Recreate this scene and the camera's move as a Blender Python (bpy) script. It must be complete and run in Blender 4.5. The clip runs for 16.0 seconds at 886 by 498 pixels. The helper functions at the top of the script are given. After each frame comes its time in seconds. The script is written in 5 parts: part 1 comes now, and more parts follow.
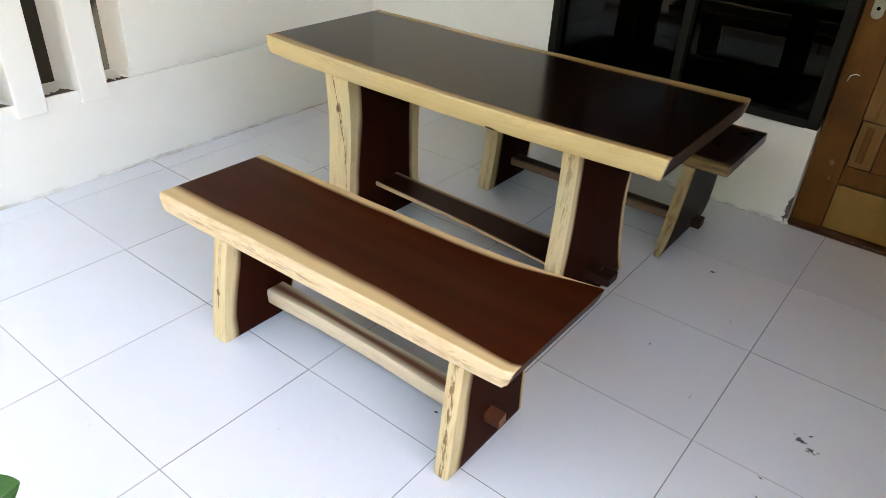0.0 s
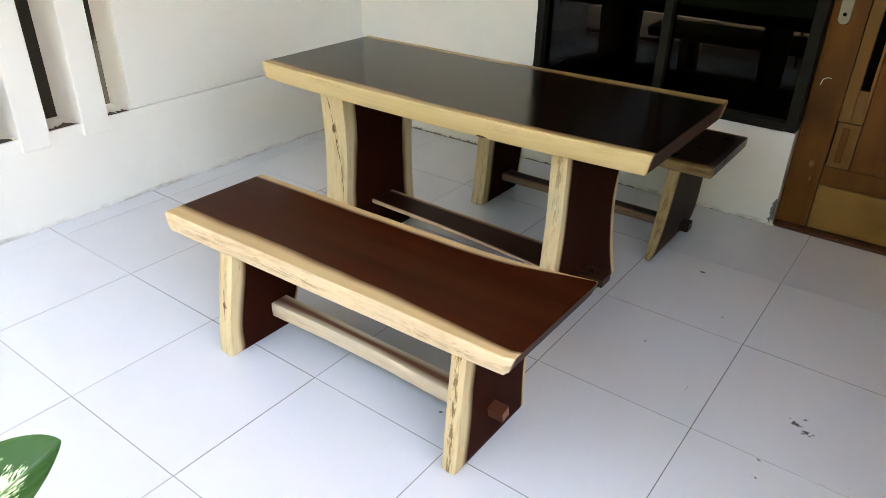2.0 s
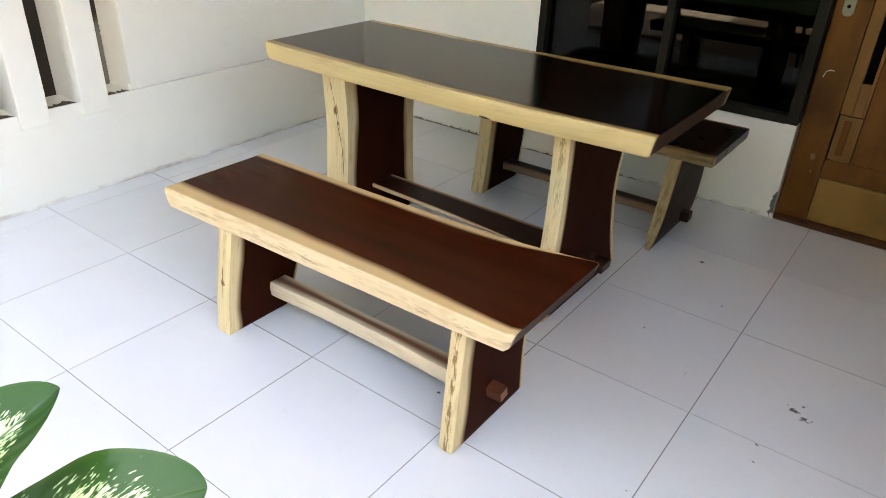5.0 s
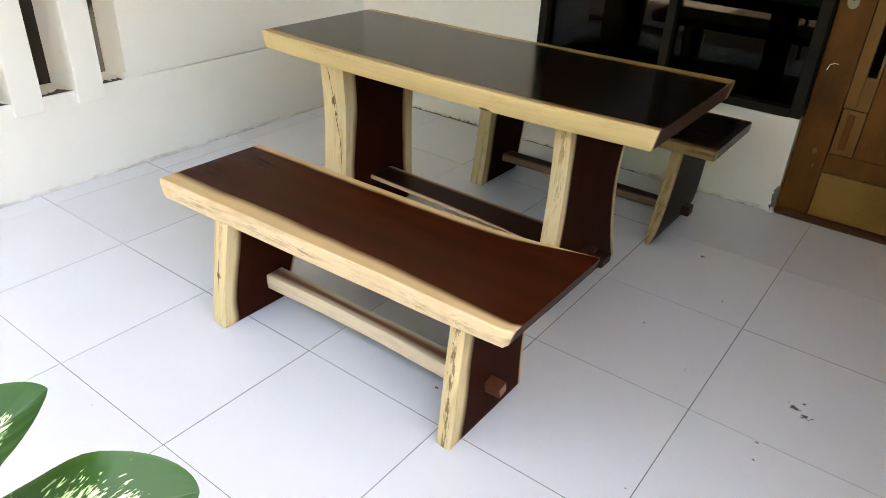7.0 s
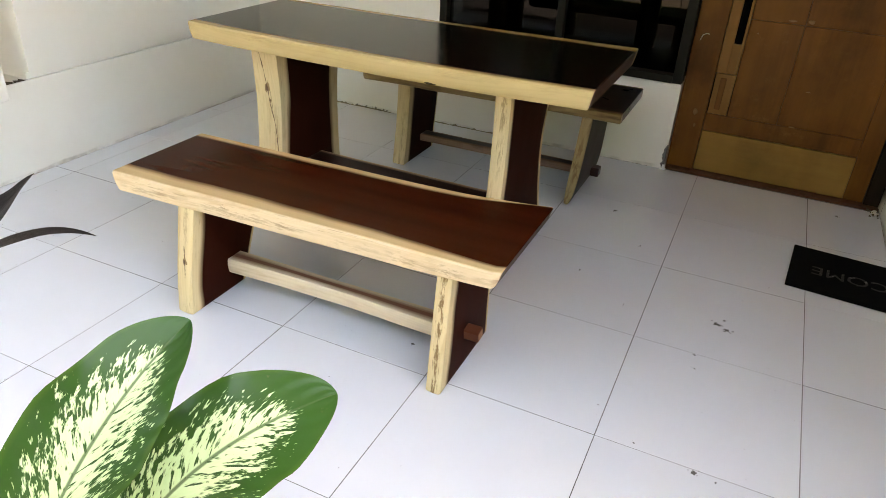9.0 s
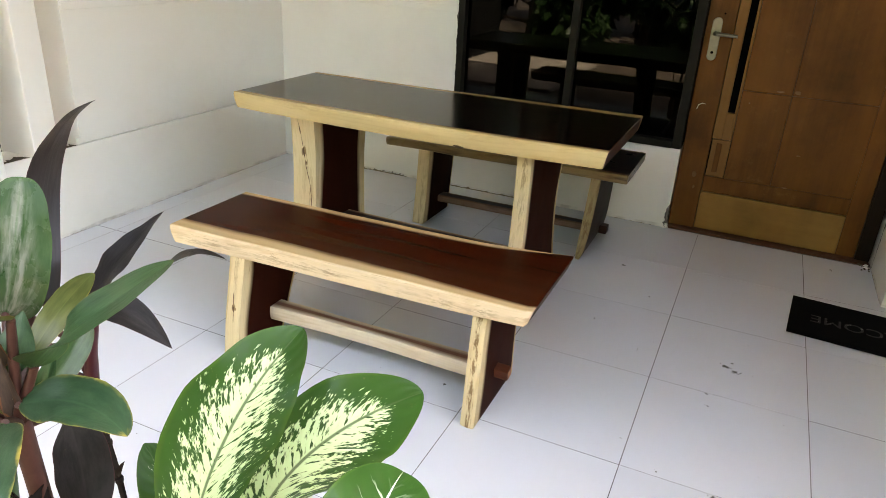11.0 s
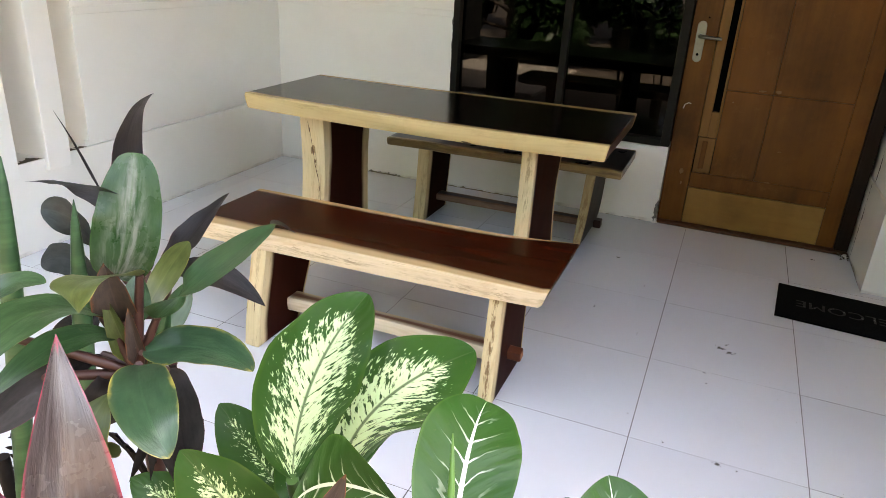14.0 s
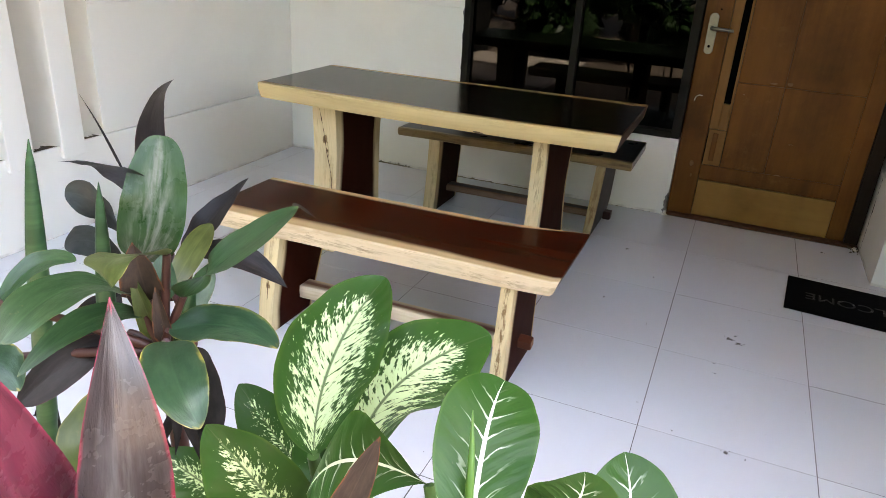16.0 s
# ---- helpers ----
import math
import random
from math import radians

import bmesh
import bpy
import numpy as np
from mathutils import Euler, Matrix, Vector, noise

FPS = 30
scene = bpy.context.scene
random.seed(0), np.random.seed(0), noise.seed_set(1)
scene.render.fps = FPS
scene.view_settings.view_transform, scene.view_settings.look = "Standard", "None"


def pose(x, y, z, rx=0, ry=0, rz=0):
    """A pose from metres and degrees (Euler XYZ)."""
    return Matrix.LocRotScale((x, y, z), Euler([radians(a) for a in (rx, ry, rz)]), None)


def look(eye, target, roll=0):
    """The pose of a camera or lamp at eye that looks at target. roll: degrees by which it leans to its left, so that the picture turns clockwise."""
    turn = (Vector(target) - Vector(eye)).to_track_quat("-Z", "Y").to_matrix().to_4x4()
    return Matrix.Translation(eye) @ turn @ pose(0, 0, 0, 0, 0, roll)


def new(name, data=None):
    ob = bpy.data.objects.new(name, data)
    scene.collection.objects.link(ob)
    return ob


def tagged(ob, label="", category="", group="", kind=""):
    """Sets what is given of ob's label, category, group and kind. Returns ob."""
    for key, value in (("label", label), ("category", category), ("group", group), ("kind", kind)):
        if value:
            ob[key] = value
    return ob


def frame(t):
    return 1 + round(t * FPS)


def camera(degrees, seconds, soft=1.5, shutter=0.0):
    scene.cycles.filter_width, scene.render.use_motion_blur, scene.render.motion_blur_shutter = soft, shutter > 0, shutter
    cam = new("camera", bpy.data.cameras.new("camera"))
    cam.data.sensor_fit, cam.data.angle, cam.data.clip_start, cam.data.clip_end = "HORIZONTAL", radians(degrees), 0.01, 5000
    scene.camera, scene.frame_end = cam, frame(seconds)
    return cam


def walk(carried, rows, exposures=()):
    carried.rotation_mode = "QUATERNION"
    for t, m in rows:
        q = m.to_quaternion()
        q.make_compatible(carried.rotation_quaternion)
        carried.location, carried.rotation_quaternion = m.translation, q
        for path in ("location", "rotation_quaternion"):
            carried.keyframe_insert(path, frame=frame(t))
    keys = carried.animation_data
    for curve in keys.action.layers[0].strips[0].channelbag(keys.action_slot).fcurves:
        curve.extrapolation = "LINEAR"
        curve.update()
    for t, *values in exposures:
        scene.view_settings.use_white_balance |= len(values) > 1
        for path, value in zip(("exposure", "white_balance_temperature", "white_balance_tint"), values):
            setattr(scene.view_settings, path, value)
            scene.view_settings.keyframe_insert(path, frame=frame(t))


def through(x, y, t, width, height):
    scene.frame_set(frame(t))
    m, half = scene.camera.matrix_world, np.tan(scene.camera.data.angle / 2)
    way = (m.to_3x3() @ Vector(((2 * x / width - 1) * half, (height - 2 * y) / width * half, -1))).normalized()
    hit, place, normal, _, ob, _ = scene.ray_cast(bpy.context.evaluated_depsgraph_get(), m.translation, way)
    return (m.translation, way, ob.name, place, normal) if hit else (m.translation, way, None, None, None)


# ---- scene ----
cam = camera(64.8, 16.0, soft=0.8)
PATH = [
    (0, (0.252, -1.041, 1.431), (-0.764, 0.323, 0.379), 3.3),
    (0.5, (0.273, -1.087, 1.419), (-0.728, 0.326, 0.417), 3.6),
    (1, (0.29, -1.113, 1.408), (-0.721, 0.312, 0.434), 2.9),
    (1.5, (0.304, -1.119, 1.411), (-0.743, 0.283, 0.441), 0.3),
    (2, (0.313, -1.132, 1.393), (-0.724, 0.279, 0.427), 1.1),
    (2.5, (0.309, -1.131, 1.382), (-0.709, 0.282, 0.398), 1.5),
    (3, (0.305, -1.137, 1.371), (-0.729, 0.271, 0.398), 1.8),
    (3.5, (0.306, -1.144, 1.361), (-0.718, 0.268, 0.383), 2.3),
    (6, (0.319, -1.158, 1.334), (-0.71, 0.262, 0.373), 2.3),
    (6.5, (0.313, -1.16, 1.338), (-0.695, 0.259, 0.353), 2.6),
    (7, (0.297, -1.134, 1.336), (-0.717, 0.276, 0.344), 2.8),
    (7.5, (0.301, -1.142, 1.321), (-0.7, 0.243, 0.281), 2.4),
    (8, (0.301, -1.222, 1.32), (-0.63, 0.197, 0.262), 4.0),
    (8.5, (0.234, -1.336, 1.316), (-0.544, 0.201, 0.3), 3.7),
    (9, (0.163, -1.433, 1.311), (-0.538, 0.163, 0.33), 3.3),
    (9.5, (0.145, -1.515, 1.323), (-0.552, 0.105, 0.379), 2.8),
    (10, (0.159, -1.563, 1.336), (-0.6, 0.065, 0.456), 3.2),
    (12.5, (0.099, -1.8, 1.328), (-0.571, -0.081, 0.556), 2.5),
    (13, (0.091, -1.82, 1.333), (-0.596, -0.114, 0.549), 2.9),
    (13.5, (0.087, -1.824, 1.32), (-0.583, -0.11, 0.537), 3.4),
    (14, (0.085, -1.834, 1.32), (-0.589, -0.121, 0.538), 3.3),
    (14.5, (0.081, -1.85, 1.321), (-0.59, -0.139, 0.532), 3.6),
    (15, (0.082, -1.856, 1.314), (-0.587, -0.142, 0.529), 3.6),
    (15.5, (0.079, -1.86, 1.314), (-0.594, -0.156, 0.512), 3.6),
    (16, (0.078, -1.861, 1.313), (-0.609, -0.162, 0.512), 3.5),
]
walk(cam, [(t, look(eye, target, roll)) for t, eye, target, roll in PATH], exposures=[(0.0, 4.69, 7700, 9), (6.0, 4.67, 8000, 9), (9.5, 4.58, 8350, 9), (12.5, 4.53, 8000, 10), (14.5, 4.49, 7550, 12), (16.0, 4.49, 7350, 12)])

# ---- light ----
SUN_EL, SUN_AZ = 60.0, 10.0
world = bpy.data.worlds.new("sky")
scene.world = world
world.use_nodes = True
wn = world.node_tree.nodes
sky = wn.new("ShaderNodeTexSky")
sky.sky_type = "NISHITA"
sky.sun_disc = False
sky.sun_elevation, sky.sun_rotation = radians(SUN_EL), radians(SUN_AZ)
sky.air_density, sky.dust_density = 1.0, 8.0
wn["Background"].inputs["Strength"].default_value = 0.15
world.node_tree.links.new(sky.outputs["Color"], wn["Background"].inputs["Color"])
sun_data = bpy.data.lights.new("sun", "SUN")
sun_data.energy, sun_data.angle, sun_data.color = 5.0, radians(0.5), (1.0, 0.96, 0.90)
sun = new("sun", sun_data)
sun_dir = Vector((math.sin(radians(SUN_AZ)) * math.cos(radians(SUN_EL)), math.cos(radians(SUN_AZ)) * math.cos(radians(SUN_EL)), math.sin(radians(SUN_EL))))
sun.matrix_world = look(sun_dir * 30, (0, 0, 0))


# ---- material helpers ----
class Nodes:
    def __init__(self, name):
        self.mat = bpy.data.materials.new(name)
        self.mat.use_nodes = True
        self.t = self.mat.node_tree
        self.b = self.t.nodes["Principled BSDF"]
        self.out = self.t.nodes["Material Output"]

    def node(self, kind, **inputs):
        n = self.t.nodes.new(kind)
        for k, v in inputs.items():
            self.set(n.inputs[k.replace("_", " ")], v)
        return n

    def set(self, socket, v):
        if isinstance(v, bpy.types.NodeSocket):
            self.t.links.new(v, socket)
        elif hasattr(v, "__len__") and socket.type == "RGBA" and len(v) == 3:
            socket.default_value = (*v, 1)
        else:
            socket.default_value = v

    def math(self, op, a, b=0.0, c=0.0, clamp=False):
        n = self.t.nodes.new("ShaderNodeMath")
        n.operation, n.use_clamp = op, clamp
        for i, v in enumerate((a, b, c)):
            self.set(n.inputs[i], v)
        return n.outputs[0]

    def coords(self, scale=(1, 1, 1), kind="Object"):
        c = self.t.nodes.new("ShaderNodeTexCoord")
        m = self.node("ShaderNodeMapping", Vector=c.outputs[kind], Scale=scale)
        return m.outputs[0]

    def noise(self, vec, scale, detail=4.0, rough=0.55):
        return self.node("ShaderNodeTexNoise", Vector=vec, Scale=scale, Detail=detail, Roughness=rough).outputs["Fac"]

    def ramp(self, fac, *stops):
        n = self.node("ShaderNodeValToRGB", Fac=fac)
        e = n.color_ramp.elements
        while len(e) < len(stops):
            e.new(0.5)
        for el, (p, c) in zip(e, stops):
            el.position = p
            el.color = (*c, 1) if hasattr(c, "__len__") else (c, c, c, 1)
        return n.outputs["Color"]

    def mix(self, fac, a, b, mode="MIX"):
        n = self.t.nodes.new("ShaderNodeMix")
        n.data_type, n.blend_type = "RGBA", mode
        self.set(n.inputs[0], fac)
        self.set(n.inputs[6], a)
        self.set(n.inputs[7], b)
        return n.outputs[2]

    def bump(self, height, strength, distance=0.01):
        n = self.node("ShaderNodeBump", Height=height, Strength=strength, Distance=distance)
        self.t.links.new(n.outputs[0], self.b.inputs["Normal"])

    def done(self, color=None, rough=0.5, **more):
        if color is not None:
            self.set(self.b.inputs["Base Color"], color)
        self.set(self.b.inputs["Roughness"], rough)
        for k, v in more.items():
            self.set(self.b.inputs[k.replace("_", " ")], v)
        return self.mat


def paint_mat(name, color, stain=(0.55, 0.5, 0.42), amount=0.25, rough=0.6, grime_top=0.0):
    """Wall paint with soft roller texture and uneven stains."""
    n = Nodes(name)
    v = n.coords()
    big = n.noise(v, 1.3, 6)
    fine = n.noise(v, 35, 3)
    m = n.math("MULTIPLY", n.ramp(big, (0.5, 0.0), (0.78, 1.0)), amount)
    c = n.mix(m, color, tuple(a * b for a, b in zip(color, stain)))
    c = n.mix(n.math("MULTIPLY", fine, 0.06), c, tuple(a * 0.8 for a in color))
    if grime_top:
        # splash dirt of uneven height along the foot of the wall
        sep = n.node("ShaderNodeSeparateXYZ", Vector=n.coords())
        h = n.math("ADD", sep.outputs[2], n.math("MULTIPLY", n.noise(v, 6, 5), -grime_top * 2.0))
        g = n.ramp(h, (0.0, 1.0), (grime_top * 0.5, 0.0))
        spots = n.ramp(n.noise(v, 9, 4, 0.6), (0.42, 0.0), (0.68, 1.0))
        c = n.mix(n.math("MULTIPLY", n.math("MULTIPLY", g, spots), 0.4), c, (0.16, 0.13, 0.08))
    n.bump(fine, 0.12, 0.004)
    return n.done(c, rough)


def slab_wood(name, band, heart, heart2, sap, sap2, rough=0.22, coat=0.3, streak=0.25, knotty=0.0, spec=0.22, seam=None, face=None):
    """Live-edge slab: pale sapwood along the edges, dark heartwood inside. UV x: metres along, y: metres from the edge."""
    n = Nodes(name)
    uv = n.node("ShaderNodeUVMap")
    uv.uv_map = "UVMap"
    sep = n.node("ShaderNodeSeparateXYZ", Vector=uv.outputs[0])
    d = sep.outputs[1]
    uv2 = n.node("ShaderNodeUVMap")
    uv2.uv_map = "Grain"
    across = n.node("ShaderNodeSeparateXYZ", Vector=uv2.outputs[0]).outputs[1]
    info = n.node("ShaderNodeObjectInfo")
    seed = n.math("MULTIPLY", info.outputs["Random"], 17.0)
    along = n.node("ShaderNodeCombineXYZ", X=n.math("MULTIPLY", sep.outputs[0], 3.2), Y=n.math("MULTIPLY", d, 3.0), Z=seed).outputs[0]
    grain_v = n.node("ShaderNodeCombineXYZ", X=n.math("MULTIPLY", sep.outputs[0], 0.9), Y=n.math("MULTIPLY", across, 60.0), Z=seed).outputs[0]
    fig_v = n.node("ShaderNodeCombineXYZ", X=n.math("MULTIPLY", sep.outputs[0], 0.7), Y=n.math("MULTIPLY", across, 9.0), Z=seed).outputs[0]
    wob = n.math("MULTIPLY", n.math("SUBTRACT", n.noise(along, 0.8, 2), 0.5), band * 0.9)
    edge = n.math("SUBTRACT", n.math("ADD", d, wob), band)
    f = n.math("MULTIPLY_ADD", edge, 40.0, 0.5, clamp=True)
    grain = n.noise(grain_v, 2.0, 5, 0.6)
    fig = n.noise(fig_v, 1.5, 3, 0.5)
    hcol = n.mix(n.ramp(fig, (0.15, 0.0), (0.90, 1.0)), heart, heart2)
    hcol = n.mix(n.math("MULTIPLY", grain, 0.14), hcol, tuple(c * 0.45 for c in heart))
    blot = n.noise(n.node("ShaderNodeCombineXYZ", X=n.math("MULTIPLY", sep.outputs[0], 4.0), Y=n.math("MULTIPLY", across, 22.0), Z=seed).outputs[0], 1.3, 4, 0.6)
    scol = n.mix(n.math("MULTIPLY", n.ramp(blot, (0.52, 0.0), (0.75, 1.0)), streak), sap, sap2)
    scol = n.mix(n.math("MULTIPLY", n.ramp(grain, (0.45, 0.0), (0.8, 1.0)), 0.22), scol, tuple(c * 0.72 for c in sap2))
    if knotty:
        kn = n.ramp(n.noise(fig_v, 4.0, 3), (0.68, 0.0), (0.74, 1.0))
        scol = n.mix(n.math("MULTIPLY", kn, knotty), scol, (0.09, 0.05, 0.02))
    if streak > 0.65:
        line_v = n.node("ShaderNodeCombineXYZ", X=n.math("MULTIPLY", sep.outputs[0], 9.0), Y=n.math("MULTIPLY", d, 110.0), Z=seed).outputs[0]
        line = n.ramp(n.noise(line_v, 1.0, 3, 0.7), (0.60, 0.0), (0.70, 1.0))
        gate = n.ramp(n.noise(fig_v, 1.1, 2), (0.48, 0.0), (0.60, 1.0))
        scol = n.mix(n.math("MULTIPLY", n.math("MULTIPLY", line, gate), 0.45), scol, (0.20, 0.105, 0.04))
    if seam:
        # rough brown flecks of inner bark along the waney edge
        at, wide, much, lo = seam
        fl_v = n.node("ShaderNodeCombineXYZ", X=n.math("MULTIPLY", sep.outputs[0], 26.0), Y=n.math("MULTIPLY", d, 130.0), Z=seed).outputs[0]
        away = n.math("DIVIDE", n.math("ABSOLUTE", n.math("SUBTRACT", d, n.math("MULTIPLY_ADD", n.noise(along, 1.6, 3), wide * 2.0, at - wide))), wide)
        fl = n.math("SUBTRACT", n.noise(fl_v, 1.0, 4, 0.7), n.math("MULTIPLY", away, 0.16))
        run = n.ramp(n.noise(along, 1.3, 3, 0.6), (lo, 0.0), (lo + 0.18, 1.0))
        fl = n.math("MULTIPLY", n.ramp(fl, (0.40, 0.0), (0.52, 1.0)), run)
        scol = n.mix(n.math("MULTIPLY", fl, much), scol, (0.19, 0.10, 0.045))
    if face:
        # the sapwood is browner on the planed face than on the waney side
        on_face = n.ramp(d, (0.0, 0.0), (0.006, 1.0))
        scol = n.mix(n.math("MULTIPLY", on_face, 0.75), scol, face)
    mid = n.mix(0.5, scol, (0.16, 0.06, 0.022), "MIX")
    c = n.ramp(f, (0.0, 0.0), (1.0, 1.0))
    lo = n.mix(n.ramp(f, (0.0, 0.0), (0.5, 1.0)), scol, mid)
    c = n.mix(n.ramp(f, (0.35, 0.0), (1.0, 1.0)), lo, hcol)
    n.bump(grain, 0.05, 0.002)
    r = n.math("MULTIPLY_ADD", n.noise(n.coords(), 9, 4), 0.12, rough - 0.05)
    return n.done(c, r, Coat_Weight=coat, Coat_Roughness=0.12, Specular_IOR_Level=spec)


def plain_wood(name, a, b, axis=(18, 18, 1.2), rough=0.4, coat=0.1, patch=0.3, scuff=0.0):
    n = Nodes(name)
    v = n.coords(axis)
    info = n.node("ShaderNodeObjectInfo")
    off = n.node("ShaderNodeVectorMath", )
    off.operation = "ADD"
    n.set(off.inputs[0], v)
    n.set(off.inputs[1], n.node("ShaderNodeCombineXYZ", X=n.math("MULTIPLY", info.outputs["Random"], 31.0), Y=0.0, Z=n.math("MULTIPLY", info.outputs["Random"], 7.0)).outputs[0])
    g = n.noise(off.outputs[0], 1.5, 6, 0.65)
    c = n.mix(n.ramp(g, (0.18, 0.0), (0.86, 1.0)), a, b)
    w = n.noise(n.coords(), 3.5, 5, 0.65)
    c = n.mix(n.math("MULTIPLY", n.ramp(w, (0.45, 0.0), (0.7, 1.0)), patch), c, tuple(x * 0.45 for x in a))
    glow = n.ramp(n.noise(n.coords((1, 1, 0.45)), 4.5, 3, 0.5), (0.42, 0.0), (0.72, 1.0))
    c = n.mix(n.math("MULTIPLY", glow, 0.45), c, tuple(x * 1.45 for x in b))
    if scuff:
        # worn varnish: small pale rubs in patches
        rub = n.ramp(n.noise(n.coords(), 21, 6, 0.75), (0.56, 0.0), (0.68, 1.0))
        where = n.ramp(n.noise(n.coords(), 4.2, 3, 0.6), (0.46, 0.0), (0.62, 1.0))
        c = n.mix(n.math("MULTIPLY", n.math("MULTIPLY", rub, where), scuff), c, (0.34, 0.20, 0.075))
    n.bump(g, 0.04, 0.003)
    return n.done(c, n.math("MULTIPLY_ADD", w, 0.25, rough - 0.1), Coat_Weight=coat * 0.3, Coat_Roughness=0.3, Specular_IOR_Level=0.14)


def simple(name, color, rough=0.5, metal=0.0, vary=0.25, scale=20.0, bump=0.1, spec=0.4):
    n = Nodes(name)
    f = n.noise(n.coords(), scale, 5, 0.65)
    c = n.mix(n.math("MULTIPLY", f, vary * 2), color, tuple(x * 0.55 for x in color))
    n.bump(f, bump, 0.003)
    return n.done(c, n.math("MULTIPLY_ADD", f, 0.2, rough - 0.1), Metallic=metal, Specular_IOR_Level=spec)


def leaf_uv(n):
    uv = n.node("ShaderNodeUVMap")
    uv.uv_map = "UVMap"
    sep = n.node("ShaderNodeSeparateXYZ", Vector=uv.outputs[0])
    c = n.math("MULTIPLY_ADD", sep.outputs[0], 2.0, -1.0)
    return c, n.math("ABSOLUTE", c), sep.outputs[1]


def leaf_finish(n, col, rough=0.35, through=0.25, spec=0.36):
    # small dry specks and a thin film of dust
    dry = n.ramp(n.noise(n.coords(), 75, 3, 0.6), (0.70, 0.0), (0.76, 1.0))
    col = n.mix(n.math("MULTIPLY", dry, 0.22), col, (0.20, 0.15, 0.07))
    dust = n.ramp(n.noise(n.coords(), 17, 5, 0.7), (0.5, 0.0), (0.8, 1.0))
    col = n.mix(n.math("MULTIPLY", dust, 0.03), col, (0.35, 0.34, 0.28))
    rough = n.math("MULTIPLY_ADD", dust, 0.18, rough - 0.05)
    n.set(n.b.inputs["Base Color"], col)
    n.set(n.b.inputs["Roughness"], rough)
    n.set(n.b.inputs["Specular IOR Level"], spec)
    tr = n.node("ShaderNodeBsdfTranslucent", Color=col)
    mixn = n.node("ShaderNodeMixShader", Fac=through)
    n.t.links.new(n.b.outputs[0], mixn.inputs[1])
    n.t.links.new(tr.outputs[0], mixn.inputs[2])
    n.t.links.new(mixn.outputs[0], n.out.inputs["Surface"])
    return n.mat


def dieffenbachia_mat(name, reach):
    """Dark green blade with a cream centre that breaks up into flecks along the side veins."""
    n = Nodes(name)
    c, a, s = leaf_uv(n)
    info = n.node("ShaderNodeObjectInfo")
    q = n.math("SUBTRACT", s, n.math("MULTIPLY", a, 0.27))
    side = n.math("MULTIPLY", n.math("SIGN", c), 3.7)
    z = n.math("ADD", side, n.math("MULTIPLY", info.outputs["Random"], 40.0))
    fleck = n.noise(n.node("ShaderNodeCombineXYZ", X=n.math("MULTIPLY", q, 27.0), Y=n.math("MULTIPLY", a, 4.6), Z=z).outputs[0], 1.0, 3, 0.6)
    dots = n.noise(n.node("ShaderNodeCombineXYZ", X=n.math("MULTIPLY", q, 50.0), Y=n.math("MULTIPLY", a, 13.0), Z=z).outputs[0], 1.0, 2, 0.6)
    env = n.math("MULTIPLY", n.math("MINIMUM", n.ramp(s, (0.0, 0.25), (0.16, 1.0)), n.ramp(s, (0.66, 1.0), (0.97, 0.05))), reach)
    d = n.math("SUBTRACT", env, a)
    d = n.math("ADD", d, n.math("MULTIPLY", n.math("SUBTRACT", fleck, 0.5), 1.7))
    d = n.math("ADD", d, n.math("MULTIPLY", n.math("SUBTRACT", dots, 0.5), 1.5))
    bare = n.ramp(s, (0.84, 0.0), (0.95, 1.0))
    d = n.math("SUBTRACT", d, bare)
    pale = n.ramp(d, (0.0, 0.0), (0.16, 1.0))
    core = n.ramp(n.math("SUBTRACT", n.math("SUBTRACT", env, bare), n.math("MULTIPLY", a, 3.4)), (0.0, 0.0), (0.5, 0.9))
    pale = n.math("MAXIMUM", pale, n.math("MULTIPLY", core, n.ramp(dots, (0.25, 0.0), (0.4, 1.0))))
    gap = n.noise(n.node("ShaderNodeCombineXYZ", X=n.math("MULTIPLY", q, 46.0), Y=n.math("MULTIPLY", a, 6.0), Z=n.math("ADD", z, 9.0)).outputs[0], 1.0, 2, 0.5)
    pale = n.math("MULTIPLY", pale, n.ramp(n.math("ADD", gap, n.math("MULTIPLY", a, -0.12)), (0.345, 0.0), (0.42, 1.0)))
    big = n.noise(n.coords(), 7, 4)
    green = n.mix(big, (0.017, 0.062, 0.011), (0.042, 0.112, 0.020))
    rim = n.ramp(a, (0.9, 0.0), (1.0, 1.0))
    green = n.mix(n.math("MULTIPLY", rim, 0.35), green, (0.09, 0.16, 0.02))
    cream = n.mix(fleck, (0.50, 0.68, 0.31), (0.69, 0.82, 0.49))
    col = n.mix(pale, green, cream)
    rib = n.ramp(a, (0.016, 1.0), (0.040, 0.0))
    col = n.mix(n.math("MULTIPLY", rib, 0.85), col, (0.06, 0.11, 0.035))
    n.bump(n.math("MULTIPLY", n.math("SINE", n.math("MULTIPLY_ADD", q, 60.0, n.math("MULTIPLY", big, 6.0))), 0.5), 0.14, 0.004)
    return leaf_finish(n, col, 0.33, 0.25, 0.3)


